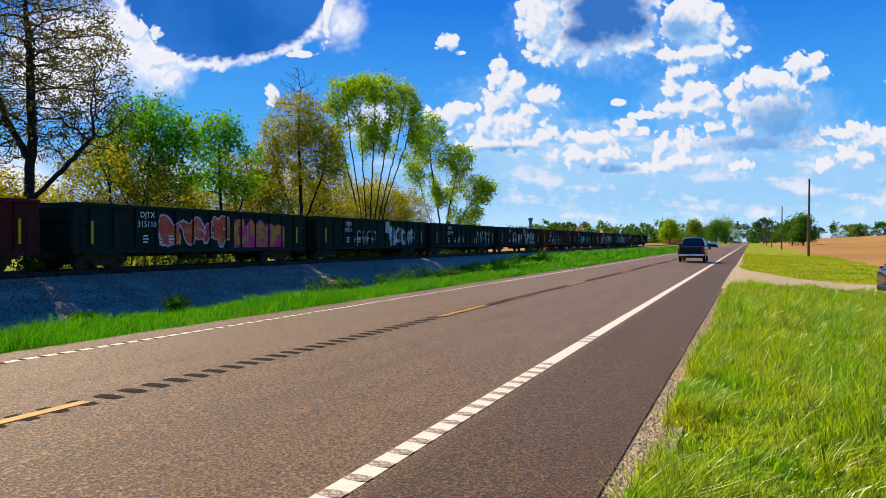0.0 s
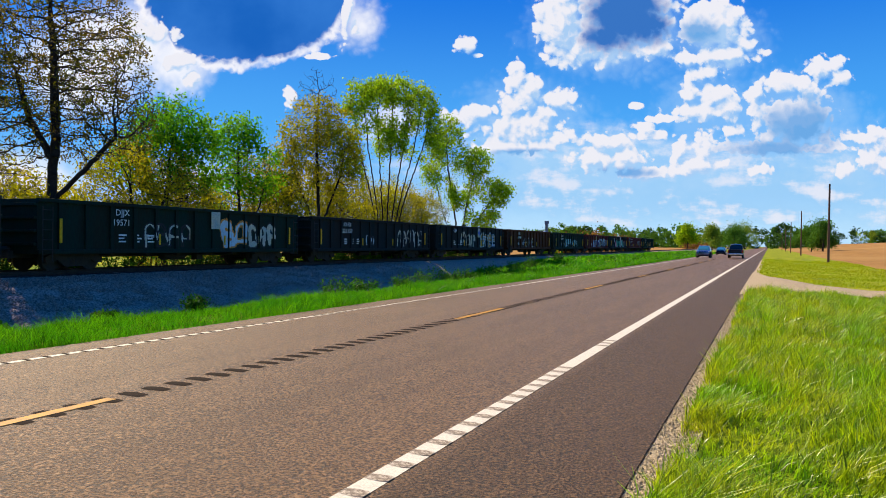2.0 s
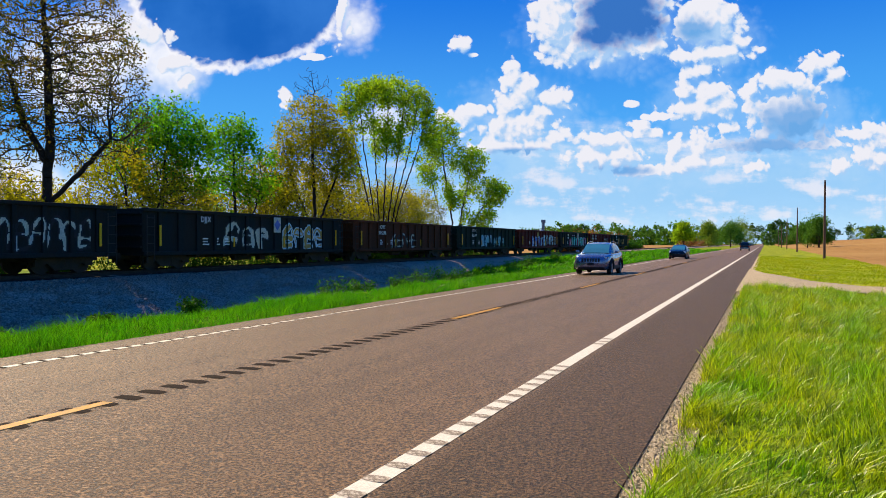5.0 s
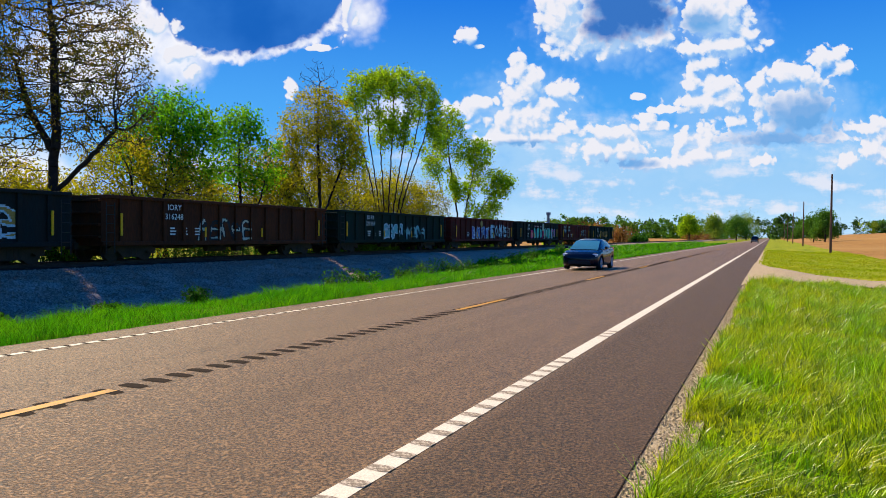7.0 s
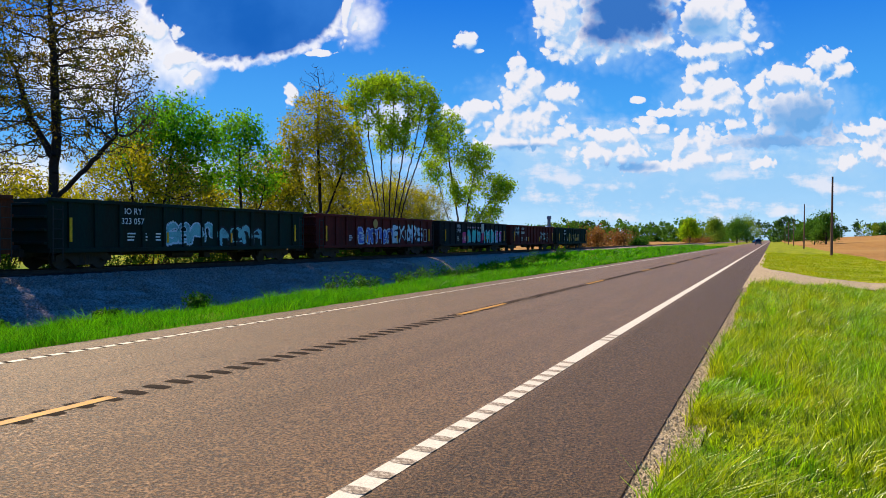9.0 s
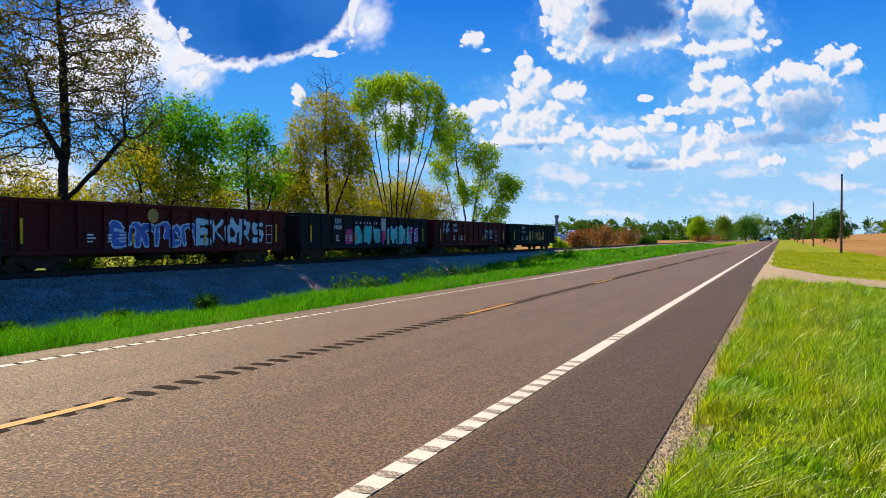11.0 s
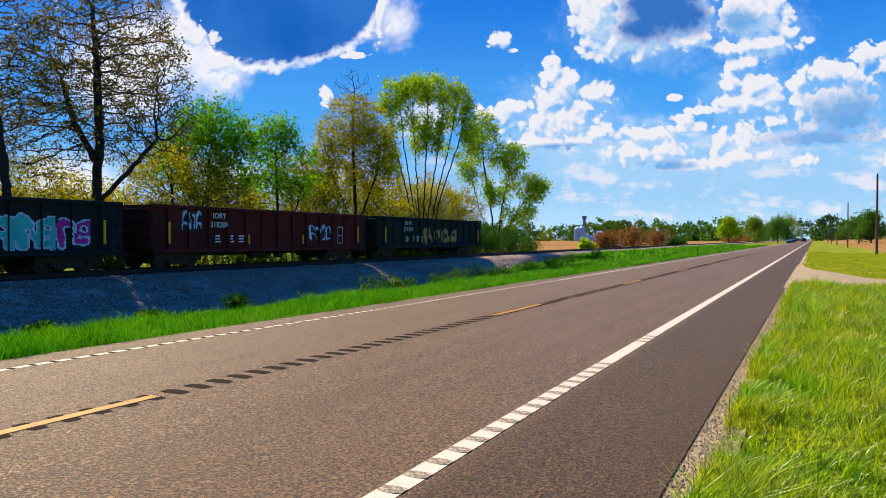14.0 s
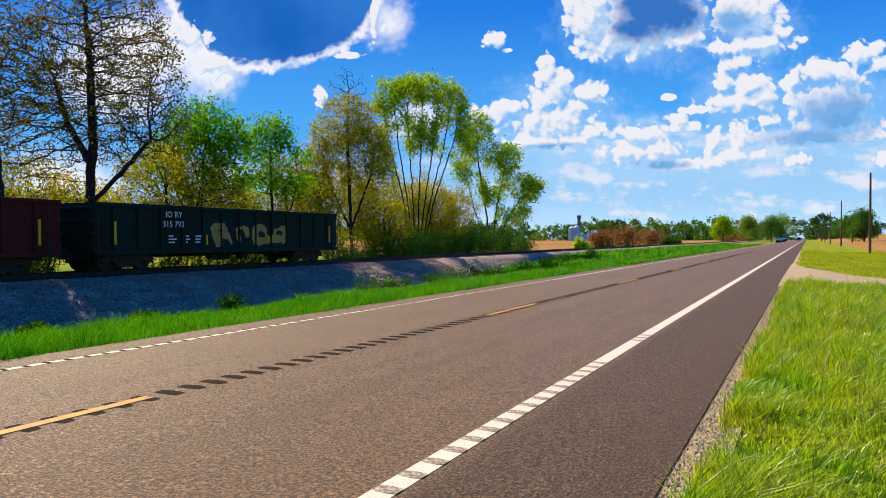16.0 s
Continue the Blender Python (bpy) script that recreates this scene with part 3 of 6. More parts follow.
bm = boxed(-1.3, 1.3, -0.115, 0.115, -0.18, 0, 0.01)
sleeper_mesh = bpy.data.meshes.new("sleeper")
bm.to_mesh(sleeper_mesh)
bm.free()
for k in range(230):
    ob = hang("sleeper", sleeper_mesh, SLEEPER, track)
    ob.location = (TRACK_X, 2 + 0.55 * k, RAIL_TOP - 0.165)


# ---- plants ----
def tube_rings(path, radii, sides, verts, faces):
    base = len(verts)
    for i, (p, r) in enumerate(zip(path, radii)):
        d = (path[min(i + 1, len(path) - 1)] - path[max(i - 1, 0)]).normalized()
        a = d.orthogonal().normalized()
        b = d.cross(a)
        for s in range(sides):
            t = 2 * math.pi * s / sides
            verts.append(p + (a * math.cos(t) + b * math.sin(t)) * r)
    for i in range(len(path) - 1):
        for s in range(sides):
            q = base + i * sides
            faces.append((q + s, q + (s + 1) % sides, q + sides + (s + 1) % sides, q + sides + s))


def leaf_quads(points, size, rng, n_per, spread):
    """Small bent-free leaves scattered round twig points."""
    pts = np.repeat(np.array(points), n_per, axis=0)
    pts = pts + rng.normal(0, spread, pts.shape)
    n = len(pts)
    a = rng.normal(0, 1, (n, 3))
    a /= np.linalg.norm(a, axis=1)[:, None]
    b = np.cross(a, rng.normal(0, 1, (n, 3)))
    b /= np.linalg.norm(b, axis=1)[:, None] + 1e-9
    s = size * rng.uniform(0.6, 1.35, (n, 1))
    a, b = a * s, b * s * 0.55
    return np.stack([pts - a, pts - b * 0.9, pts + a, pts + b * 0.9], 1)


def limb_mesh(nodes, parents, radii):
    """Tapered tubes along every branch, from node to parent."""
    verts, faces, base = [], [], 0
    child = np.arange(len(nodes))[parents >= 0]
    for thick, sides in ((True, 7), (False, 4)):
        pick = child[(radii[child] > 0.04) == thick]
        if not len(pick):
            continue
        a, b = nodes[parents[pick]], nodes[pick]
        d = b - a
        d /= np.linalg.norm(d, axis=1)[:, None] + 1e-9
        side = np.cross(d, np.where(np.abs(d[:, 2:]) > 0.9, [[1.0, 0, 0]], [[0, 0, 1.0]]))
        side /= np.linalg.norm(side, axis=1)[:, None] + 1e-9
        other = np.cross(d, side)
        t = 2 * np.pi * np.arange(sides) / sides
        ring = side[:, None] * np.cos(t)[None, :, None] + other[:, None] * np.sin(t)[None, :, None]
        r0, r1 = np.minimum(radii[parents[pick]], radii[pick] * 1.3), radii[pick]
        v = np.concatenate([(a - d * 0.01)[:, None] + ring * r0[:, None, None], (b + d * 0.01)[:, None] + ring * r1[:, None, None]], 1)
        q = np.arange(sides)
        f = np.stack([q, (q + 1) % sides, sides + (q + 1) % sides, sides + q], -1)
        verts.append(v.reshape(-1, 3))
        faces.append((f[None] + base + 2 * sides * np.arange(len(pick))[:, None, None]).reshape(-1, 4))
        base += v.shape[0] * v.shape[1]
    return mesh_of("trunk", np.concatenate(verts), np.concatenate(faces), True)


def tree(name, x, y, label, leaf, seed, stems, lobes, leaf_size=0.1, per_twig=4, spread=0.16, step=0.25, kill=0.42, reach=2.6, tip=0.0095, airy=0.0, leaf_above=0.0, leaf_below=99.0, girth=2.2):
    """A tree that grows from its stems towards points strewn through its crown's lobes; (across, deep, up) in metres from its foot.
    stems are lines of points; lobes are (across, deep, up, half width, half height, points)."""
    rng = np.random.default_rng(seed)
    nodes, parents = [], []
    for line in stems:
        line = [np.array(p, dtype=float) for p in line]
        prev = -1
        for i in range(len(line) - 1):
            n = max(1, int(np.linalg.norm(line[i + 1] - line[i]) / step))
            for j in range(n + (i == len(line) - 2)):
                nodes.append(line[i] + (line[i + 1] - line[i]) * j / n + rng.normal(0, 0.025, 3) * (i + j > 0))
                parents.append(prev)
                prev = len(nodes) - 1
    goals = []
    for a, b, c, w, h, n in lobes:
        p = rng.normal(0, 1, (n, 3))
        p /= np.linalg.norm(p, axis=1)[:, None]
        p *= rng.random((n, 1)) ** 0.42
        goals.append(p * [w, w, h] + [a, b, c])
    goals = np.concatenate(goals)
    nodes, parents = np.array(nodes), np.array(parents)
    gap = np.linalg.norm(goals[:, None] - nodes[None], axis=2)
    near, dist = gap.argmin(1), gap.min(1)
    for _ in range(64):
        on = dist < (reach if _ else 99)
        if not on.any():
            break
        pull = np.zeros_like(nodes)
        way = (goals[on] - nodes[near[on]]) / dist[on][:, None]
        np.add.at(pull, near[on], way)
        grow = np.unique(near[on])
        d = pull[grow]
        d /= np.linalg.norm(d, axis=1)[:, None] + 1e-9
        d += rng.normal(0, 0.22, d.shape) + [0, 0, 0.06]
        d /= np.linalg.norm(d, axis=1)[:, None]
        fresh = nodes[grow] + d * step
        first = len(nodes)
        nodes, parents = np.concatenate([nodes, fresh]), np.concatenate([parents, grow])
        gap = np.linalg.norm(goals[:, None] - fresh[None], axis=2)
        closer = gap.min(1) < dist
        near = np.where(closer, first + gap.argmin(1), near)
        dist = np.minimum(dist, gap.min(1))
        keep = dist > kill
        goals, near, dist = goals[keep], near[keep], dist[keep]
        if not len(goals):
            break
    load = np.zeros(len(nodes))
    kids = np.bincount(parents[parents >= 0], minlength=len(nodes))
    load[kids == 0] = tip ** girth
    for i in range(len(nodes) - 1, -1, -1):
        if parents[i] >= 0:
            load[parents[i]] += load[i]
    radii = np.maximum(load, tip ** girth) ** (1 / girth)
    ob = tagged(new(name), label, "tree")
    ob.matrix_basis = pose(x, y, float(ground_z(x, y)) - 0.05, 0, 0, 24)
    hang("trunk", limb_mesh(nodes, parents, radii), BARK, ob, "dark bark trunk and limbs")
    twig = nodes[(radii < tip * 1.75) & (nodes[:, 2] > leaf_above) & (nodes[:, 2] < leaf_below)]
    shift = Vector((seed * 3.7, seed * 1.3, 0))
    full = np.array([noise.noise(Vector(p) * 0.7 + shift) + 0.7 * noise.noise(Vector(p) * 1.9 + shift) > airy for p in twig])
    hang("crown", quads_mesh("crown", leaf_quads(twig[full], leaf_size, rng, per_twig, spread)), leaf, ob, "spring leaves")
    return ob


def shrub(name, x, y, w, d, h, label, leaf, seed, n=1500, size=0.1, category="shrub"):
    """A low plant: thin stems from the ground and leaves that thin out towards an uneven edge."""
    rnd, rng = random.Random(seed), np.random.default_rng(seed)
    verts, faces, tips = [], [], []
    for _ in range(12):
        t, r = rnd.uniform(0, 6.28), rnd.random() ** 0.5
        top = Vector((math.cos(t) * r * w * 0.5, math.sin(t) * r * d * 0.5, h * rnd.uniform(0.6, 1.0) * (1 - 0.45 * r * r)))
        low = Vector((top.x * 0.25, top.y * 0.25, -0.05))
        path = [low.lerp(top, i / 3) + Vector((rnd.uniform(-1, 1), rnd.uniform(-1, 1), 0)) * 0.05 * h for i in range(4)]
        tube_rings(path, [0.02 * h ** 0.5 * (1 - 0.25 * i) for i in range(4)], 4, verts, faces)
        tips += [tuple(low.lerp(top, f)) for f in (0.35, 0.5, 0.65, 0.8, 0.92, 1.0)]
    ob = tagged(new(name), label, category)
    ob.location = (x, y, max(float(ground_z(x, y)), float(np.interp(x, BANK_X, BANK_Z)) if BANK_X[0] < x < BANK_X[-1] else -9))
    hang("woody_base", mesh_of("woody_base", verts, faces, True), BARK, ob)
    per = max(1, n // len(tips))
    quads = leaf_quads(tips, size, rng, per, 0.11 * (w + h) / 2)
    quads[:, :, 2] = np.maximum(quads[:, :, 2], 0.01)
    hang("foliage", quads_mesh("foliage", quads), leaf, ob)
    return ob


# the row of trees behind the track
SPARSE = "tall dark tree, sparse small spring leaves"
tree("tall_tree", -30.0, 23.4, SPARSE, LEAF_DARK, 3, [[(0, 0, 0), (-0.1, 0, 3.0), (0.15, 0, 6.5), (0, 0, 10.5), (-0.2, 0, 13.0)], [(0, 0, 3.6), (1.6, -0.4, 5.0), (3.2, -0.6, 6.6)], [(0.1, 0, 5.4), (-1.2, 0.4, 7.4), (-2.0, 0.5, 9.6)]],
     [(0.2, 0, 10.0, 4.2, 4.6, 3000), (2.4, 0, 7.6, 2.6, 2.2, 840), (-2.6, 0, 7.2, 2.6, 2.6, 760)], leaf_size=0.072, per_twig=12, spread=0.16, step=0.26, kill=0.38, tip=0.0125, girth=2.15, airy=-0.13)
tree("tall_tree", -30.6, 19.8, "tall dark tree with several leaning bare stems", LEAF_DARK, 8, [[(0.4, 0, 0), (-0.3, 0, 4), (-0.9, 0, 8), (-1.0, 0, 12)], [(0.2, 0, 0), (-1.6, 0.3, 3.4), (-3.2, 0.5, 7.0)], [(0, 0, 0.4), (-2.4, 0.2, 2.4), (-4.2, 0.2, 4.4)]],
     [(-1.6, 0, 9.6, 3.4, 4.0, 2000), (-4.0, 0, 5.8, 2.4, 2.4, 840)], leaf_size=0.072, per_twig=12, spread=0.16, step=0.28, kill=0.38, tip=0.0125, girth=2.15, airy=0.02)
tree("tall_tree", -33.5, 14.0, SPARSE, LEAF_DARK, 49, [[(0, 0, 0), (0.2, 0, 4), (0, 0, 9)]], [(0, 0, 9, 4.0, 4.2, 1600)], leaf_size=0.07, per_twig=12, airy=-0.08)
tree("broadleaf_tree", -31.0, 31.2, "dense green broadleaf tree behind the railway", LEAF_GREEN, 11, [[(0, 0, 0), (0.1, 0, 3), (0.3, 0, 7)], [(0, 0, 1.5), (-1.2, 0, 4.5), (-1.6, 0, 6.5)]],
     [(0.4, 0, 7.6, 2.4, 2.4, 1240), (1.9, 0, 6.6, 1.7, 2.0, 600), (-1.3, 0, 6.6, 1.8, 1.9, 640), (0.2, 0.4, 9.2, 1.1, 1.0, 240)], per_twig=24, leaf_size=0.1, spread=0.25, airy=-0.20)
tree("broadleaf_tree", -30.2, 28.2, "olive-gold young tree behind the railway", LEAF_OLIVE, 12, [[(0, 0, 0), (0.2, 0, 2.5), (-0.2, 0, 5)], [(0.2, 0, 0), (1.4, 0, 3), (1.8, 0, 4.6)]],
     [(0.2, 0, 5.0, 2.8, 2.2, 1120), (2.2, 0, 4.0, 2.0, 1.8, 600)], per_twig=22, leaf_size=0.078, spread=0.23, airy=-0.10)
tree("broadleaf_tree", -30.8, 36.9, "green broadleaf tree behind the railway", LEAF_GREEN, 15, [[(0.5, 0, 0), (0.3, 0, 3.4), (0.2, 0, 7.2)], [(0.4, 0, 1.8), (1.6, 0, 4.2), (2.0, 0, 6)]],
     [(0.1, 0, 7.6, 1.8, 2.6, 920), (1.6, 0, 6.4, 1.6, 2.1, 600), (-1.2, 0, 5.6, 1.4, 1.8, 440)], per_twig=24, leaf_size=0.1, spread=0.25, airy=-0.13)
tree("broadleaf_tree", -30.0, 44.8, "olive-yellow tree with bare twigs at its top", LEAF_OLIVE, 17, [[(0.3, 0, 0), (0.2, 0, 4), (0, 0, 9), (0.1, 0, 12.6)], [(0.3, 0, 2.4), (-1.3, 0, 6), (-1.8, 0, 8)], [(0.3, 0, 2.8), (1.7, 0, 6.5), (2.0, 0, 8.4)]],
     [(0.2, 0, 9.0, 2.9, 3.2, 1800), (-2.0, 0, 7.0, 2.0, 2.4, 680), (2.0, 0, 7.4, 1.7, 2.6, 600), (0.0, 0, 12.6, 1.7, 2.0, 520)], per_twig=24, leaf_size=0.085, spread=0.23, airy=-0.20, leaf_below=12.2, kill=0.38)
tree("broadleaf_tree", -30.4, 56.0, "bright green vase-shaped tree with many bare stems", LEAF_LIGHT, 21, [[(0.1 * k, 0, 0), (0.35 * k, 0.2 * (k % 2), 5), (0.75 * k, 0.3 * (k % 2), 10), (0.95 * k, 0, 13.5)] for k in (-3, -2, -0.8, 0.6, 2, 3.2, 4.2)],
     [(-2.6, 0, 13.6, 1.5, 2.6, 520), (0.4, 0, 14.8, 3.2, 1.3, 840), (3.0, 0, 13.4, 1.7, 1.9, 520), (4.2, 0, 10.8, 1.0, 2.2, 280), (-3.2, 0, 9.8, 0.9, 2.6, 240), (0.4, 0, 11.0, 2.6, 2.0, 180)], per_twig=24, leaf_size=0.12, spread=0.26, airy=-0.18, leaf_above=8, reach=3.5)
tree("broadleaf_tree", -29.6, 71.0, "thin many-stemmed tree with light green leaves", LEAF_LIGHT, 26, [[(0, 0, 0), (-0.6, 0, 5), (-1.4, 0, 10), (-1.6, 0, 13.4)], [(0, 0, 0), (0.5, 0, 5), (1.4, 0, 9.4)], [(0.2, 0, 0.5), (1.8, 0, 4.2), (3.6, 0, 7)], [(-0.2, 0, 0), (-1.8, 0, 5), (-2.8, 0, 9)]],
     [(-1.6, 0, 12.8, 1.7, 2.6, 520), (1.2, 0, 10.2, 2.0, 1.7, 460), (3.7, 0, 7.2, 1.9, 1.5, 400), (2.6, 0, 4.4, 1.8, 1.1, 180), (-2.8, 0, 9.2, 1.4, 2.2, 300), (0.2, 0, 7.0, 2.2, 1.6, 180)], per_twig=22, leaf_size=0.13, spread=0.28, airy=-0.13, reach=3.5)
UNDER = "twiggy olive-gold young tree in the undergrowth"
for i, (x, y, h, w) in enumerate(((-33.0, 26.0, 5.2, 3.0), (-33.4, 34.2, 6.4, 3.2), (-32.4, 40.6, 7.6, 3.2), (-33.6, 48.6, 8.0, 3.2), (-32.0, 51.4, 7.0, 2.8), (-33.0, 62.5, 8.4, 3.6), (-31.6, 65.6, 7.2, 3.0), (-29.8, 49.4, 5.2, 2.4), (-30.4, 24.8, 4.2, 2.2), (-34.0, 20.4, 4.6, 2.6), (-34.0, 57.0, 8.0, 3.4), (-33.0, 17.2, 5.4, 3.0), (-31.4, 22.0, 4.4, 2.4), (-35.0, 23.4, 6.0, 3.2), (-31.0, 59.6, 6.8, 2.8), (-31.2, 33.8, 5.6, 2.6), (-30.8, 41.2, 6.4, 2.6))):
    tree("young_tree", x, y, UNDER, LEAF_OLIVE, 200 + i, [[(0.1, 0, 0), (0.3, 0, h * 0.3), (0.1, 0, h * 0.6)], [(-0.1, 0, 0), (-0.9, 0.2, h * 0.4)], [(0.1, 0, 0), (1.0, -0.2, h * 0.4)]], [(0, 0, h * 0.62, w, h * 0.40, 1000)],
         leaf_size=0.085, per_twig=18, spread=0.25, airy=-0.10, kill=0.38)
# undergrowth at their feet
for i in range(24):
    shrub("bush", -29.9 - 2.4 * (i % 2), 14 + 2.5 * i, 3.0, 3.0, 2.1 + 1.0 * ((i * 7) % 5) / 4, "tangled olive undergrowth bush behind the track", (LEAF_OLIVE, LEAF_OLIVE, LEAF_GREEN)[(i * 5) % 3], 60 + i, 1300, 0.055)
for i, (y, h) in enumerate(((50, 2.4), (54, 2.8), (58, 3.0), (62, 3.2), (66, 3.4), (70, 3.3), (74, 3.0), (77, 2.4))):
    shrub("bush", -28.9, y, 4.0, 4.2, h, "dense dark green bush beside the track", WEED, 100 + i, 4500, 0.075)
for i in range(14):
    shrub("bush", -28.7 - 0.5 * (i % 3), 9 + 3.6 * i, 3.0, 3.4, 1.2 + 0.5 * (i % 2), "low dark green bush beside the track", WEED, 160 + i, 1500, 0.07)
# rust-brown shrubs further along the line
for i, (x, y, w, h, leaf) in enumerate(((-31, 122, 6, 3.2, LEAF_RUST), (-31, 143, 6.5, 5.4, LEAF_RUST), (-31, 169, 8, 4.0, LEAF_RUST), (-31, 188, 5, 2.2, WEED), (-31, 110, 3, 1.9, LEAF_LIGHT), (-31, 199, 5, 2.2, WEED),
                                        (-31, 330, 8, 4.0, LEAF_RUST), (-30, 390, 9, 4.0, LEAF_RUST))):
    shrub("bush", x, y, w, w, h, "rust-brown budding shrub by the railway" if leaf is LEAF_RUST else "green shrub by the railway", leaf, 130 + i, 2200, 0.2)


def far_tree(x, y, h, w, leaf, seed, label, n=5200, size=0.3, narrow=0.0):
    """A tree far down the road: trunk, a few limbs and lobes of leaf clumps."""
    rnd, rng = random.Random(seed), np.random.default_rng(seed)
    verts, faces, tips = [], [], []
    tube_rings([Vector((0, 0, -0.2)), Vector((0.1, 0, h * 0.4)), Vector((0, 0.1, h * 0.75))], [h * 0.025, h * 0.02, h * 0.008], 6, verts, faces)
    for i in range(14):
        t, f = rnd.uniform(0, 6.28), rnd.uniform(0.3, 1.0)
        reach = w * 0.5 * math.sin(math.pi * min(1, 0.25 + 0.72 * f)) * (1 - narrow * f)
        top = Vector((math.cos(t) * reach * 0.75, math.sin(t) * reach * 0.75, h * f * 0.93))
        tube_rings([Vector((0, 0, h * f * 0.5)), top], [h * 0.01, h * 0.004], 4, verts, faces)
        tips.append(tuple(top))
    ob = tagged(new("roadside_tree"), label, "tree")
    ob.location = (x, y, float(ground_z(x, y)))
    hang("trunk", mesh_of("trunk", verts, faces, True), BARK, ob)
    quads = leaf_quads(tips, size, rng, n // len(tips), w * 0.105)
    quads[:, :, 2] = np.maximum(quads[:, :, 2], 0.4)
    hang("crown", quads_mesh("crown", quads), leaf, ob)
    return ob


for i, (x, y, h, w, leaf) in enumerate(((-28, 288, 9.5, 9, LEAF_LIGHT), (-22, 330, 9.5, 11, WOODS_LIGHT), (-27, 425, 11, 13, WOODS_GREEN), (-15.5, 385, 10.5, 12, WOODS_GREEN), (-15.5, 540, 17, 21, WOODS_LIGHT), (-19, 470, 14, 16, WOODS_GREEN),
                                        (13, 275, 9, 9, WOODS_GREEN), (16, 268, 10.5, 9, WOODS_GREEN), (18, 520, 8, 12, WOODS_GREEN), (13, 640, 9, 14, WOODS_DARK))):
    far_tree(x, y, h, w, leaf, 300 + i, "rounded green tree beside the road, far off", narrow=0.45 if i == 0 else 0.0)


def far_woods():
    """The belt of woods round the fields, as one mass of leaf clumps."""
    rng = np.random.default_rng(9)
    centres, scale = [], []
    for i in range(380):
        if i < 260:
            x = rng.uniform(-950, 40)
            y = 640 + 0.12 * abs(x + 250) + rng.uniform(0, 90)
        else:
            x, y = rng.uniform(30, 800), rng.uniform(850, 1000)
        centres.append((x, y, float(ground_z(x, y))))
        scale.append(rng.uniform(12, 20) if i < 260 else rng.uniform(10, 17))
    tips = []
    for (x, y, z), h in zip(centres, scale):
        for _ in range(14):
            a, f = rng.uniform(0, 6.28), rng.random()
            r = h * 0.42 * math.sin(math.pi * (0.15 + 0.75 * f))
            tips.append((x + math.cos(a) * r, y + math.sin(a) * r, z + h * f))
    quads = leaf_quads(tips, 1.3, rng, 20, 1.35)
    quads[:, :, 2] = np.maximum(quads[:, :, 2], -0.2)
    mats = [WOODS_GREEN, WOODS_DARK, WOODS_LIGHT]
    data = quads_mesh("far_woods", quads)
    for m in mats:
        data.materials.append(m)
    tree_of = np.arange(len(quads)) // (14 * 20)
    pick = np.array([0, 0, 1, 0, 2, 1, 0])[(tree_of * 5) % 7]
    data.polygons.foreach_set("material_index", pick.astype(np.int32))
    ob = new("far_woods", data)
    tagged(ob, "belt of mixed green woods beyond the fields", "woods", kind="stuff")


far_woods()


def grass(name, xs, ys, n, tall, thick, mat, label, seed, keep=None, weight=None):
    """Blades as tapered bent strips, rooted on the ground."""
    rng = np.random.default_rng(seed)
    x, y = rng.uniform(*xs, n), ys[0] + (ys[1] - ys[0]) * rng.random(n) ** (weight or 1.0)
    if keep is not None:
        ok = keep(x, y)
        x, y = x[ok], y[ok]
    n = len(x)
    clump = 0.65 + 0.5 * np.sin(x * 3.1 + 1.3 * np.sin(y * 1.9)) * np.sin(y * 2.3 + np.sin(x * 2.7)) + 0.25 * np.sin(x * 0.9 + y * 0.7)
    tuft = np.sin(x * 9.0 + 2 * np.sin(y * 5.0)) * np.sin(y * 7.0 + 2 * np.sin(x * 6.0))
    h = tall * np.clip(clump + 0.42 * tuft, 0.30, 1.7) * rng.uniform(0.5, 1.3, n)
    wide = thick * rng.uniform(0.6, 1.4, n) * (1 + np.maximum(0, y - 12) * 0.03)
    t = rng.uniform(0, 2 * np.pi, n)
    side = np.stack([np.cos(t), np.sin(t), np.zeros(n)], -1)
    bend_t = 2.2 * np.sin(x * 2.1 + 1.1 * np.sin(y * 1.3)) + 2.0 * np.sin(y * 1.7 + np.sin(x * 3.3)) + rng.normal(0, 1.5, n)
    bend = np.stack([np.cos(bend_t) + 0.4, np.sin(bend_t) - 0.25, np.zeros(n)], -1) * (h * rng.uniform(0.15, 1.15, n))[:, None]
    root = np.stack([x, y, ground_z(x, y) - 0.02], -1)
    up = np.zeros((n, 3))
    up[:, 2] = h
    mid = root + up * 0.6 + bend * 0.35
    top = root + up + bend
    half = side * (wide / 2)[:, None]
    quad = np.stack([root - half, root + half, mid + half * 0.75, mid - half * 0.75], 1)
    tip = np.stack([mid - half * 0.75, mid + half * 0.75, top + half * 0.1, top - half * 0.1], 1)
    # shared corners keep a blade one island
    verts = np.concatenate([quad, tip[:, 2:]], 1).reshape(-1, 3)
    base = np.arange(n)[:, None] * 6
    faces = np.concatenate([base + [0, 1, 2, 3], base + [3, 2, 4, 5]], 0)
    data = bpy.data.meshes.new(name)
    data.vertices.add(len(verts))
    data.vertices.foreach_set("co", verts.astype(np.float32).ravel())
    data.loops.add(faces.size)
    data.loops.foreach_set("vertex_index", faces.astype(np.int32).ravel())
    data.polygons.add(len(faces))
    data.polygons.foreach_set("loop_start", np.arange(0, faces.size, 4, dtype=np.int32))
    data.update(calc_edges=True)
    return tagged(hang(name, data, mat, None, label), category="grass", kind="stuff")


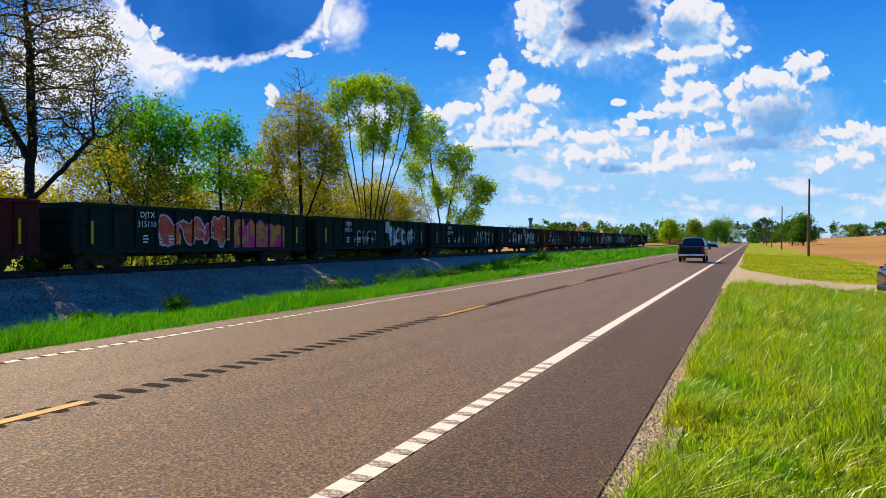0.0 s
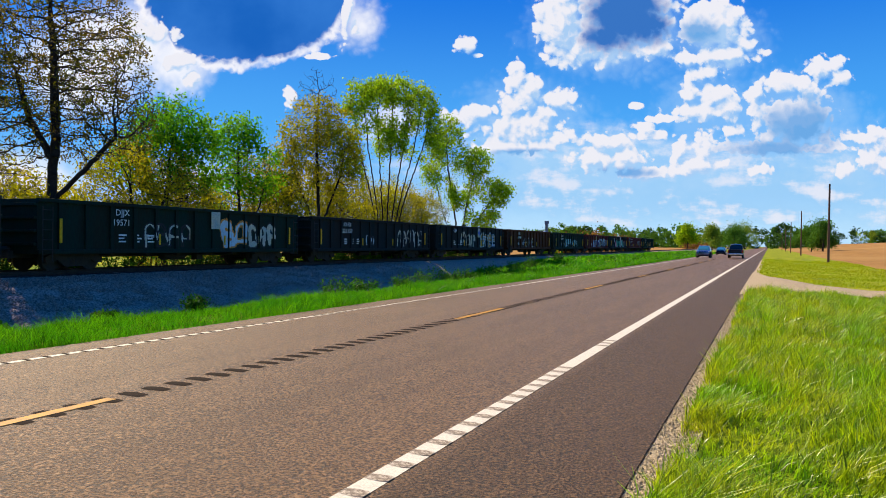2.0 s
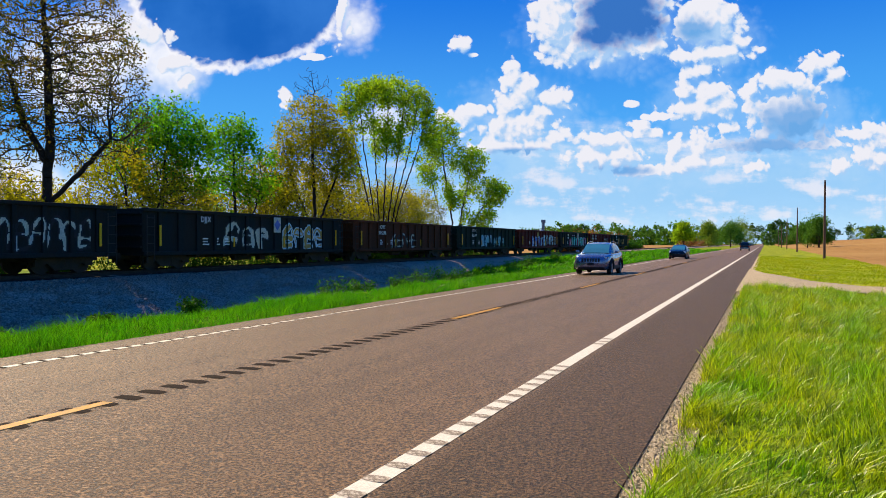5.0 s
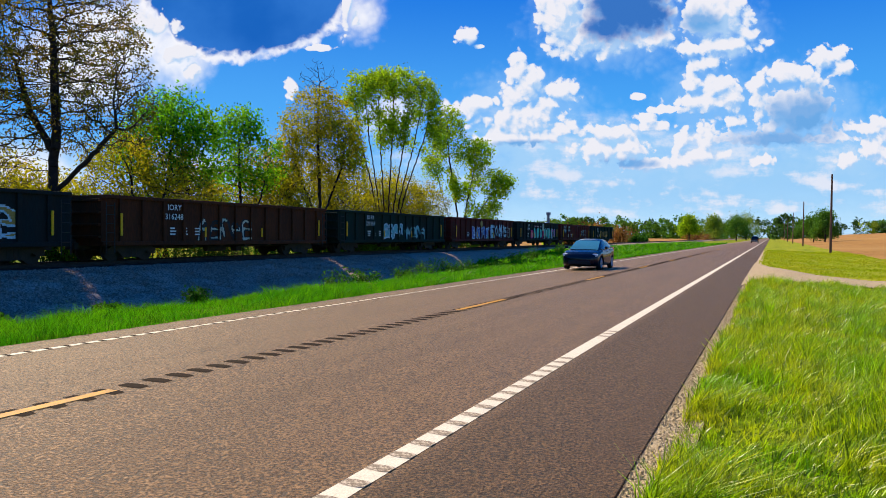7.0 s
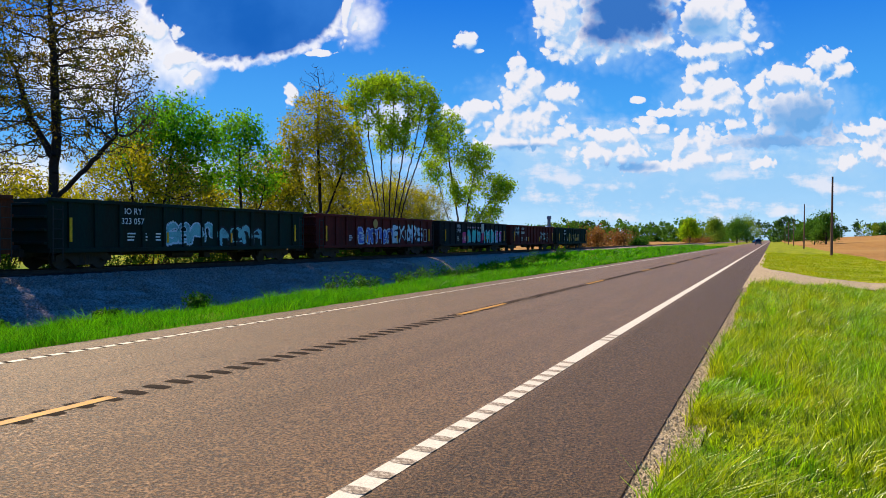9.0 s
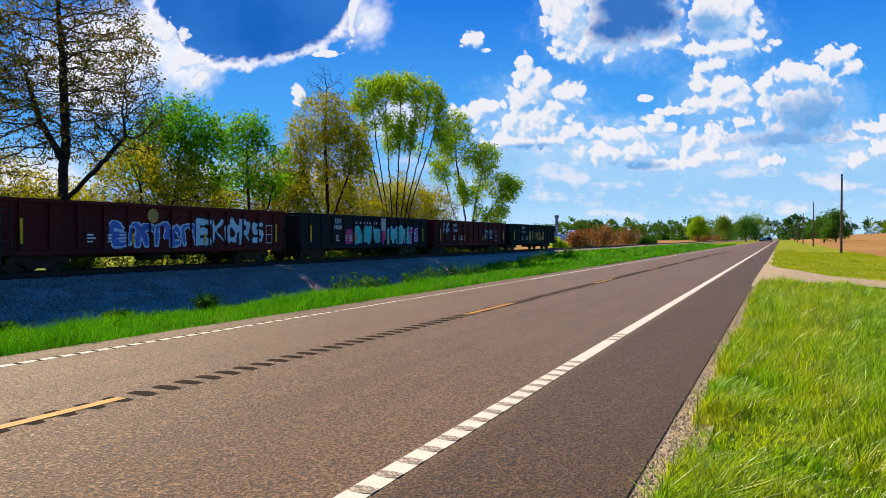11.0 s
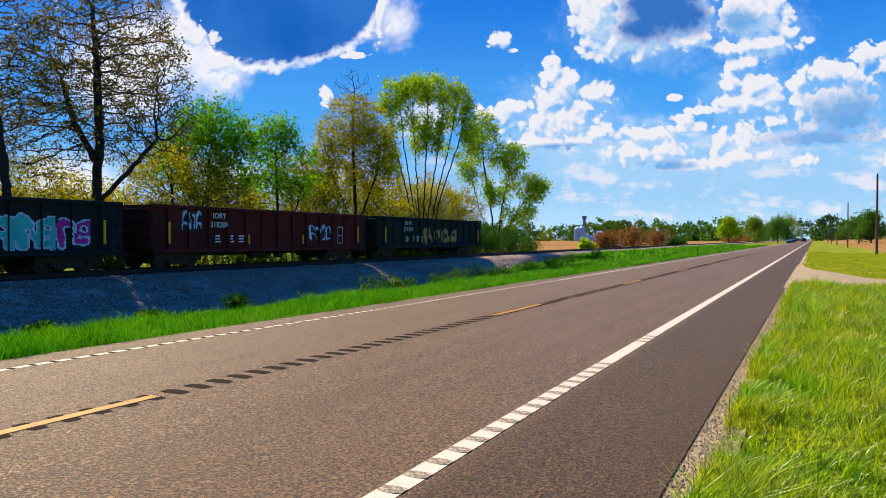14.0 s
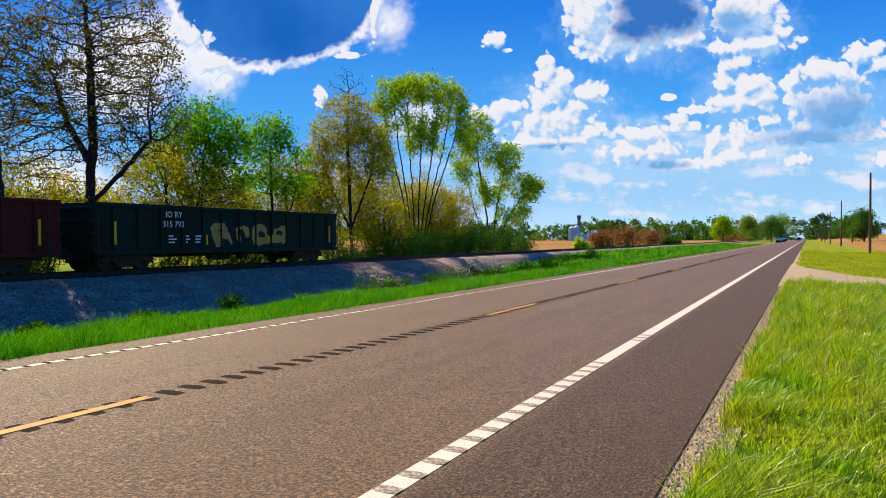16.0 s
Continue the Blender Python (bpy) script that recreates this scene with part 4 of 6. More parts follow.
def not_drive(x, y):
    return ~((y > np.interp(x, [-1.0, 0.5, 2.0, 4.0, 9.0, 14.0], [29.5, 32.0, 32.3, 31.0, 26.5, 23.5])) & (y < np.interp(x, [-1.0, 0.0, 1.2, 3.0, 6.0, 9.0, 14.0], [56.0, 47.0, 42.0, 38.0, 34.5, 32.0, 28.0])))


grass("tall_grass", (-0.72, 7.0), (2.5, 34.0), 210000, 0.27, 0.0115, BLADE, "long bright green roadside grass", 1, lambda x, y: not_drive(x, y) & (x < 1.0 + 0.18 * y), 1.8)
grass("edge_grass", (-0.76, -0.42), (2.4, 30.0), 16000, 0.2, 0.011, BLADE, "ragged green grass along the gravel edge", 6, None, 1.5)
grass("mown_grass", (-0.75, 9.0), (33.0, 110.0), 50000, 0.11, 0.022, MOWN, "mown yellow-green grass strip", 2, lambda x, y: not_drive(x, y), 1.6)
grass("verge_grass", (-14.6, -10.72), (4.0, 70.0), 100000, 0.26, 0.012, BLADE_DEEP, "lush deep green verge grass", 3, None, 1.5)
grass("verge_grass", (-21.8, -10.72), (46.0, 210.0), 48000, 0.3, 0.045, BLADE_DEEP, "lush deep green verge grass", 4, None, 1.4)
grass("ditch_grass", (-19.6, -14.2), (4.0, 70.0), 30000, 0.2, 0.012, BLADE_DEEP, "thin grass at the foot of the ballast", 5, None, 1.3)


# ---- train ----
SPEED, SPACING, BODY = 9.75, 17.15, 15.75
HALF_W, FLOOR_Z, TOP_Z = 1.50, 0.70, 2.66   # above the rail
RIB_N = 13
RIB_Y = [0.9 + (BODY - 1.8) * i / (RIB_N - 1) for i in range(RIB_N)]


def side_x(y, z):
    """How far the wagon's side stands out at a place along it."""
    out = np.full(np.shape(y), HALF_W)
    for r in RIB_Y:
        out = np.where(np.abs(y - r) < 0.085, HALF_W + 0.09, out)
    return out


LETTERS = {
    "E": [[(0.1, 0), (0.05, 1)], [(0.05, 1), (0.85, 1)], [(0.08, 0.5), (0.7, 0.52)], [(0.1, 0), (0.85, 0.02)]],
    "K": [[(0.1, 0), (0.1, 1)], [(0.1, 0.45), (0.8, 1)], [(0.3, 0.55), (0.9, 0)]],
    "O": [[(0.2, 0.1), (0.08, 0.6)], [(0.08, 0.6), (0.5, 1)], [(0.5, 1), (0.92, 0.6)], [(0.92, 0.6), (0.7, 0.02)], [(0.7, 0.02), (0.2, 0.1)]],
    "R": [[(0.1, 0), (0.1, 1)], [(0.1, 1), (0.75, 0.9)], [(0.75, 0.9), (0.7, 0.5)], [(0.7, 0.5), (0.15, 0.45)], [(0.4, 0.45), (0.9, 0)]],
    "S": [[(0.85, 0.95), (0.2, 0.9)], [(0.2, 0.9), (0.2, 0.55)], [(0.2, 0.55), (0.8, 0.42)], [(0.8, 0.42), (0.75, 0.05)], [(0.75, 0.05), (0.1, 0)]],
}


def graffiti(wagon, y0, y1, z0, z1, glyphs, fill, edge, rnd, label, weight=0.12, backing=None, cell=0.045):
    """Sprayed lettering as thin paint that follows the wagon's ribs; glyphs is a word or a count of unreadable strokes."""
    ny, nz = int((y1 - y0) / cell), int((z1 - z0) / cell)
    Y, Z = np.meshgrid(y0 + (np.arange(ny) + 0.5) * cell, z0 + (np.arange(nz) + 0.5) * cell, indexing="ij")
    n = len(glyphs) if isinstance(glyphs, str) else glyphs
    width = (y1 - y0) / n
    dist, owner = np.full(Y.shape, 9.0), np.zeros(Y.shape, dtype=int)
    for i in range(n):
        if isinstance(glyphs, str):
            strokes = LETTERS[glyphs[i]]
        else:
            # a fat stem, an arch and a leg, none of them a letter
            a, b, top, low = rnd.uniform(0.12, 0.25), rnd.uniform(0.70, 0.9), rnd.uniform(0.85, 1.0), rnd.uniform(0.0, 0.12)
            mid = rnd.uniform(0.35, 0.6)
            arch = [(a + (b - a) * q / 5, top - 0.20 * (2 * q / 5 - 1) ** 2) for q in range(6)]
            strokes = [((a, low), arch[0])] + list(zip(arch[:-1], arch[1:]))
            strokes += [(arch[-1], (b, mid))] if rnd.random() < 0.5 else [(arch[-1], (b + 0.08, low))]
            if rnd.random() < 0.6:
                strokes.append(((a, mid), (b, mid - 0.05)))
            if rnd.random() < 0.4:
                strokes.append(((a, low), (b, low + 0.04)))
        if not isinstance(glyphs, str):
            slant = rnd.uniform(-0.45, 0.45)
            strokes = [((p[0] * 1.15 + slant * (p[1] - 0.5), p[1]), (q[0] * 1.15 + slant * (q[1] - 0.5), q[1])) for p, q in strokes]
        lift, tall = rnd.uniform(0, 0.1), rnd.uniform(0.85, 1.0)
        for a, b in strokes:
            pad = weight * 1.3
            pa = np.array([y0 + (i + 0.04 + 0.92 * a[0]) * width, z0 + pad + (z1 - z0 - 2 * pad) * (lift + (1 - lift) * a[1] * tall)])
            pb = np.array([y0 + (i + 0.04 + 0.92 * b[0]) * width, z0 + pad + (z1 - z0 - 2 * pad) * (lift + (1 - lift) * b[1] * tall)])
            d = pb - pa
            t = np.clip(((Y - pa[0]) * d[0] + (Z - pa[1]) * d[1]) / max(d @ d, 1e-6), 0, 1)
            away = np.hypot(Y - pa[0] - t * d[0], Z - pa[1] - t * d[1]) - weight * (0.8 + 0.5 * math.sin(3 * i + 5 * a[0]))
            owner = np.where(away < dist, i, owner)
            dist = np.minimum(dist, away)
    dist += 0.02 * np.sin(9 * Y + 3 * Z) + 0.02 * np.sin(13 * Z)
    def lay(name, mask, mat, parent, text=""):
        cy, cz, h = Y[mask], Z[mask], cell / 2
        if not len(cy):
            return None
        corners = [np.stack([side_x(cy, cz) + 0.006, cy + sy, cz + sz], -1) for sy, sz in ((-h, -h), (h, -h), (h, h), (-h, h))]
        return hang(name, quads_mesh(name, np.stack(corners, 1)), mat, parent, text)

    def patches(mask):
        """The mask's joined patches, largest first."""
        left, out = mask.copy(), []
        while left.any():
            grown = np.zeros_like(left)
            grown[tuple(np.argwhere(left)[0])] = True
            while True:
                wider = grown.copy()
                wider[1:] |= grown[:-1]
                wider[:-1] |= grown[1:]
                wider[:, 1:] |= grown[:, :-1]
                wider[:, :-1] |= grown[:, 1:]
                wider &= left
                if (wider == grown).all():
                    break
                grown = wider
            left &= ~grown
            if grown.sum() > 5:
                out.append(grown)
        return sorted(out, key=lambda m: -m.sum())

    for i in range(n):
        letters = [lay("sprayed_letter", m, fill, wagon, label) for m in patches((dist <= 0) & (owner == i))]
        if letters:
            for m in patches((dist > 0) & (dist < 0.07) & (owner == i)):
                lay("letter_outline", m, edge, letters[0])
    if backing:
        hump = z0 + (z1 - z0) * (0.78 + 0.18 * np.sin(2.3 * Y) * np.sin(1.1 * Y + 1))
        tagged(lay("sprayed_cloud", (dist >= 0.075) & (Z < hump), backing, wagon), kind="stuff")


def paint(name, c, d=None):
    return material(name, c, d or [v * 0.65 for v in c], 1.5, 0.55, fine=20, low=0.4, high=0.75)


PINK, ORANGE, TEAL = paint("pink_spray", (0.62, 0.03, 0.16), (0.6, 0.18, 0.02)), paint("orange_spray", (0.6, 0.22, 0.03)), paint("teal_spray", (0.05, 0.5, 0.42), (0.03, 0.36, 0.28))
PALE, BLUE, TAN = paint("pale_blue_spray", (0.45, 0.58, 0.66)), paint("blue_spray", (0.1, 0.14, 0.42)), paint("tan_spray", (0.42, 0.24, 0.05), (0.26, 0.15, 0.05))
INK, MAGENTA, CREAM = paint("black_spray", (0.015, 0.015, 0.02)), paint("magenta_spray", (0.5, 0.02, 0.22)), paint("cream_spray", (0.5, 0.45, 0.33), (0.2, 0.3, 0.33))
SCARLET, ROSE = paint("scarlet_spray", (0.7, 0.05, 0.04), (0.7, 0.25, 0.03)), paint("rose_spray", (0.8, 0.42, 0.5))
AQUA = paint("aqua_spray", (0.16, 0.42, 0.42), (0.08, 0.2, 0.22))


def writing(parent, text, y, z, size, mat, x=None):
    """Stencilled writing on the side that faces the road."""
    curve = bpy.data.curves.new("stencil", "FONT")
    curve.body, curve.size, curve.extrude = text, size, 0.002
    curve.resolution_u = 2
    ob = bpy.data.objects.new("stencil", curve)
    data = bpy.data.meshes.new_from_object(ob)
    bpy.data.objects.remove(ob)
    made = hang("stencil", data, mat, parent, "white stencilled writing")
    made.matrix_local = Matrix.Translation((HALF_W + 0.105 if x is None else x, y, z)) @ pose(0, 0, 0, 90, 0, 90)
    return made


def wheelset_mesh():
    bm = bmesh.new()
    tube(bm, (-0.85, 0, 0), (0.85, 0, 0), 0.08)
    for s in (-1, 1):
        tube(bm, (s * 0.70, 0, 0), (s * 0.82, 0, 0), 0.42, 0.42, 20)
        tube(bm, (s * 0.66, 0, 0), (s * 0.70, 0, 0), 0.455, 0.455, 20)
        for a in range(4):
            c, d = math.cos(a * math.pi / 2), math.sin(a * math.pi / 2)
            tube(bm, (s * 0.83, 0.25 * c, 0.25 * d), (s * 0.835, 0.25 * c, 0.25 * d), 0.06, 0.06, 6)
    data = bpy.data.meshes.new("wheelset")
    bm.to_mesh(data)
    bm.free()
    return data


def frame_mesh():
    """The cast side frame of a truck, arched over two axles."""
    bm = bmesh.new()
    outline = [(-1.25, 0.30), (-1.25, 0.52), (-0.95, 0.66), (-0.35, 0.78), (0.35, 0.78), (0.95, 0.66), (1.25, 0.52), (1.25, 0.30), (0.95, 0.30), (0.75, 0.42), (0.45, 0.16), (-0.45, 0.16), (-0.75, 0.42), (-0.95, 0.30)]
    f = bm.faces.new([bm.verts.new((-0.06, a, b)) for a, b in outline])
    made = bmesh.ops.extrude_face_region(bm, geom=[f])
    bmesh.ops.translate(bm, verts=[v for v in made["geom"] if isinstance(v, bmesh.types.BMVert)], vec=(0.12, 0, 0))
    for k in range(3):
        tube(bm, (0, -0.2 + 0.2 * k, 0.22), (0, -0.2 + 0.2 * k, 0.55), 0.075)
    data = bpy.data.meshes.new("side_frame")
    bm.to_mesh(data)
    bm.free()
    return data


WHEELS, SIDE_FRAME = wheelset_mesh(), frame_mesh()
bm = boxed(0, 0.09, -0.085, 0.085, FLOOR_Z + 0.02, TOP_Z - 0.12, 0.012)
RIB = bpy.data.meshes.new("rib")
bm.to_mesh(RIB)
bm.free()
ALL_WHEELS = []


def gondola(mat, label, rnd):
    """An open-topped wagon, its rear end at y = BODY, standing on rail level z = 0."""
    wagon = tagged(new("gondola_wagon"), label, "freight wagon", "wagons of the train")
    for s in (1, -1):
        part("side_panel", boxed(min(s * (HALF_W - 0.05), s * HALF_W), max(s * (HALF_W - 0.05), s * HALF_W), 0, BODY, FLOOR_Z, TOP_Z - 0.06), mat, wagon)
        a, b = sorted((s * (HALF_W - 0.08), s * (HALF_W + 0.11)))
        part("top_chord", boxed(a, b, -0.02, BODY + 0.02, TOP_Z - 0.14, TOP_Z, 0.02), mat, wagon)
        part("side_sill", boxed(a, b, 0.0, BODY, FLOOR_Z - 0.06, FLOOR_Z + 0.12, 0.02), mat, wagon)
        for y in RIB_Y:
            rib_mesh = RIB if not RIB.materials or RIB.materials[0] == mat else RIB.copy()
            if rib_mesh is not RIB:
                rib_mesh.materials.clear()
            ob = hang("rib", rib_mesh, mat, wagon)
            ob.matrix_local = pose(s * HALF_W, y, 0, 0, 0, 0 if s > 0 else 180)
    for y0 in (0.0, BODY):
        s = 1 if y0 else -1
        a, b = sorted((y0, y0 - s * 0.06))
        part("end_panel", boxed(-HALF_W + 0.05, HALF_W - 0.05, a, b, FLOOR_Z - 0.05, TOP_Z - 0.02), mat, wagon)
        for k in range(4):
            z = FLOOR_Z + 0.25 + 0.48 * k
            a, b = sorted((y0, y0 + s * 0.12))
            part("end_stiffener", boxed(-HALF_W + 0.02, HALF_W - 0.02, a, b, z, z + 0.1, 0.015), mat, wagon)
        bm = bmesh.new()
        tube(bm, (0, y0 - s * 0.3, 0.82), (0, y0 + s * 0.55, 0.82), 0.11, 0.09)
        box(bm, -0.16, 0.16, *sorted((y0 + s * 0.45, y0 + s * 0.72)), 0.68, 0.98, 0.04)
        part("coupler", bm, IRON, wagon)
        # ladder by the end corner, yellow grab bars
        yl = y0 - s * 0.30
        bm = bmesh.new()
        for k in range(5):
            z = FLOOR_Z + 0.1 + 0.36 * k
            tube(bm, (HALF_W + 0.16, yl - 0.2, z), (HALF_W + 0.16, yl + 0.2, z), 0.014, None, 6)
        for q in (-0.2, 0.2):
            tube(bm, (HALF_W + 0.16, yl + q, FLOOR_Z - 0.35), (HALF_W + 0.16, yl + q, TOP_Z - 0.3), 0.02, None, 6)
        part("ladder", bm, IRON, wagon, "dark steel corner ladder")
        part("grab_bar", boxed(HALF_W + 0.12, HALF_W + 0.17, yl - s * 0.55 - 0.05, yl - s * 0.55 + 0.05, FLOOR_Z + 0.35, FLOOR_Z + 1.25, 0.01), YELLOW, wagon, "yellow safety bar")
    for y in (BODY * 0.36, BODY * 0.62):
        part("grab_bar", boxed(HALF_W + 0.1, HALF_W + 0.14, y - 0.045, y + 0.045, FLOOR_Z + 0.3, FLOOR_Z + 0.75, 0.01), YELLOW, wagon, "yellow safety bar")
    part("floor", boxed(-HALF_W + 0.05, HALF_W - 0.05, 0.06, BODY - 0.06, FLOOR_Z + 0.1, FLOOR_Z + 0.16), IRON, wagon)
    bm = bmesh.new()
    box(bm, -0.25, 0.25, -0.2, BODY + 0.2, FLOOR_Z - 0.22, FLOOR_Z + 0.06)
    for k in range(6):
        y = 3.4 + k * 1.8
        box(bm, -HALF_W + 0.1, HALF_W - 0.1, y - 0.08, y + 0.08, FLOOR_Z - 0.14, FLOOR_Z + 0.1)
    part("centre_sill", bm, IRON, wagon)
    bm = bmesh.new()
    tube(bm, (0.5, 6.9, FLOOR_Z - 0.22), (0.5, 8.2, FLOOR_Z - 0.22), 0.17, None, 12)
    part("brake_cylinder", bm, IRON, wagon)
    part("brake_valve", boxed(0.35, 0.7, 8.9, 9.3, FLOOR_Z - 0.4, FLOOR_Z - 0.1, 0.02), IRON, wagon)
    for yc in (1.95, BODY - 1.95):
        truck = part("truck", boxed(-0.75, 0.75, yc - 0.18, yc + 0.18, 0.35, 0.62, 0.03), IRON, wagon)
        for s in (-1, 1):
            ob = hang("side_frame", SIDE_FRAME, IRON, truck)
            ob.matrix_local = pose(s * 0.98, yc, 0)
        for q in (-0.86, 0.86):
            ob = hang("wheelset", WHEELS, IRON, truck, "rusty steel wheelset")
            ob.matrix_local = pose(0, yc + q, 0.42)
            ALL_WHEELS.append((ob, yc + q))
    return wagon


WAGONS = []


def train():
    spec = [  # from the tail forward
        (CAR_GREEN, "dark green open gondola wagon with tan graffiti, last of the train", ("IO RY", "315 792")),
        (CAR_RED, "oxide red open gondola wagon with white tags", ("IORY", "318289")),
        (CAR_BLACK, "black open gondola wagon with teal and pink graffiti", ("DJJX", "19589")),
        (CAR_RED, "oxide red open gondola wagon with pale blue graffiti lettering", ("", "")),
        (CAR_GREEN, "dark green open gondola wagon with aqua graffiti", ("IO RY", "323 057")),
        (CAR_RUST, "rusty brown open gondola wagon with faint tags", ("IORY", "316248")),
        (CAR_BLACK, "black open gondola wagon with cream and blue graffiti", ("DJJX", "")),
        (CAR_BLACK, "black open gondola wagon with small tags", ("IO RY", "323 158")),
        (CAR_GREEN, "dark green open gondola wagon with colourful painted figures", ("DJJX", "19571")),
        (CAR_GREEN, "dark green open gondola wagon with bright pink graffiti", ("DJTX", "315110")),
        (CAR_RED, "oxide red open gondola wagon leading the train", ("", "")),
    ]
    for i, (mat, label, marks) in enumerate(spec):
        rnd = random.Random(40 + i)
        w = gondola(mat, label, rnd)
        WAGONS.append((w, 34.5 + SPEED * 16 - BODY - i * SPACING))
        z = FLOOR_Z + 0.14
        if marks[0]:
            writing(w, marks[0], 3.35, TOP_Z - 0.5, 0.36, STENCIL)
        if marks[1]:
            writing(w, marks[1], 3.2, TOP_Z - 0.9, 0.36, STENCIL)
        # small unreadable data blocks
        for k in range(3):
            bm = bmesh.new()
            for q in range(3):
                box(bm, HALF_W + 0.004, HALF_W + 0.01, 3.6 + 0.75 * k, 3.6 + 0.75 * k + rnd.uniform(0.25, 0.45), z + 0.25 + 0.13 * q, z + 0.31 + 0.13 * q)
            part("data_block", bm, STENCIL, w, "unreadable white stencil lines")
        if i == 0:
            graffiti(w, 6.0, 11.3, z, z + 1.3, 4, TAN, INK, rnd, "tan sprayed lettering", 0.15)
        elif i == 1:
            graffiti(w, 10.4, 12.4, z + 0.2, z + 1.3, 4, PALE, INK, rnd, "white sprayed tag", 0.05)
            graffiti(w, 1.6, 2.8, z + 0.6, z + 1.7, 3, PALE, INK, rnd, "white sprayed tag", 0.035)
        elif i == 2:
            graffiti(w, 5.6, 8.9, z, z + 1.3, 4, TEAL, AQUA, rnd, "teal sprayed lettering", 0.17)
            graffiti(w, 8.9, 9.7, z, z + 1.0, 1, PINK, MAGENTA, rnd, "pink sprayed shape", 0.16)
            for k in range(9):
                y = 5.9 + 0.42 * k + 0.1 * (k % 2)
                bm = bmesh.new()
                x0 = float(side_x(y, 0)) + 0.004
                tube(bm, (x0, y, z + 1.36), (x0 + 0.005, y, z + 1.36), 0.08, None, 8)
                part("paint_dot", bm, ROSE, w, "lilac sprayed dot")
            graffiti(w, 9.8, 13.0, z, z + 1.35, 4, TEAL, PALE, rnd, "teal sprayed lettering", 0.16)
            graffiti(w, 13.0, 14.4, z, z + 1.2, 2, MAGENTA, PALE, rnd, "purple sprayed lettering", 0.10)
            graffiti(w, 4.7, 5.6, z, z + 0.95, 1, PINK, MAGENTA, rnd, "pink sprayed shape", 0.24)
        elif i == 3:
            graffiti(w, 9.3, 14.1, z, z + 1.45, "EKORS", PALE, INK, rnd, "pale blue sprayed lettering", 0.15)
            graffiti(w, 4.6, 9.2, z, z + 1.15, 6, BLUE, PALE, rnd, "blue sprayed lettering", 0.1)
        elif i == 4:
            graffiti(w, 5.6, 8.6, z, z + 1.2, 4, AQUA, PALE, rnd, "aqua sprayed lettering", 0.11)
            graffiti(w, 8.9, 12.2, z, z + 1.05, 4, AQUA, INK, rnd, "aqua sprayed lettering", 0.11)
        elif i == 5:
            graffiti(w, 5.2, 9.0, z, z + 1.1, 5, CREAM, INK, rnd, "faint sprayed tag", 0.035)
        elif i == 6:
            graffiti(w, 5.0, 8.6, z, z + 1.45, 3, CREAM, INK, rnd, "cream sprayed figures", 0.11)
            graffiti(w, 9.7, 13.6, z, z + 1.5, 4, TAN, PALE, rnd, "tan sprayed figures", 0.10)
        elif i == 7:
            graffiti(w, 6.2, 7.4, z + 0.1, z + 0.9, 2, PALE, INK, rnd, "white sprayed tag", 0.03)
            graffiti(w, 10.6, 14.6, z, z + 1.4, 6, CREAM, INK, rnd, "cream sprayed tag", 0.05)
        elif i == 8:
            graffiti(w, 9.5, 11.6, z, z + 1.5, 2, PALE, ORANGE, rnd, "pale sprayed figures", 0.13)
            graffiti(w, 11.6, 13.8, z, z + 1.4, 3, CREAM, INK, rnd, "cream sprayed figures", 0.1)
            graffiti(w, 4.8, 7.6, z, z + 1.2, 4, CREAM, INK, rnd, "faint sprayed tag", 0.03)
        elif i == 9:
            graffiti(w, 4.4, 9.3, z, z + 1.6, 5, SCARLET, ROSE, rnd, "red and orange sprayed bubble lettering", 0.19)
            graffiti(w, 9.6, 13.8, z, z + 1.45, 5, ORANGE, PINK, rnd, "orange and pink sprayed lettering", 0.13, PINK)
        elif i == 10:
            graffiti(w, 11.6, 12.6, z + 0.1, z + 1.1, 1, CREAM, INK, rnd, "white sprayed square", 0.05)
        if i in (1, 3):
            # a stencilled frame of thin white lines
            for q, (ya, yb, za, zb) in enumerate(((0, 0.5, 0, 0.03), (0, 0.5, 0.42, 0.45), (0, 0.5, 0.9, 0.93), (0, 0.03, 0.03, 0.9), (0.47, 0.5, 0.03, 0.9))):
                x0 = HALF_W + 0.004
                part("frame_line", boxed(x0, x0 + 0.005, 14.25 + ya - 1.2 * (i == 1), 14.25 + yb - 1.2 * (i == 1), z + 0.15 + za, z + 0.15 + zb), STENCIL, w)
        if i == 3:
            bm = bmesh.new()
            tube(bm, (HALF_W + 0.092, 6.75, z + 1.35), (HALF_W + 0.097, 6.75, z + 1.35), 0.3, None, 16)
            part("paint_disc", bm, TAN, w, "faded orange sprayed disc")
        if i in (2, 6, 8):
            part("placard", boxed(HALF_W + 0.095, HALF_W + 0.11, 8.85, 9.45, z + 0.9, z + 1.7, 0.004), CREAM, w, "pale square placard")
        if i == 6:
            bm = boxed(-0.004, 0.004, -0.2, 0.2, -0.2, 0.2)
            sign = part("diamond", bm, BLUE, w, "blue diamond sign")
            sign.matrix_local = pose(HALF_W + 0.116, 9.15, z + 1.3, 45)
        w.location = (TRACK_X, WAGONS[-1][1], RAIL_TOP)


train()


# ---- vehicles ----
def gloss(name, c, metal=0.0, clear=1.0):
    return material(name, c, [v * 0.8 for v in c], 0.6, 0.22, metal=metal, clear=clear, grain=0.04, fine=200, spec=0.12)


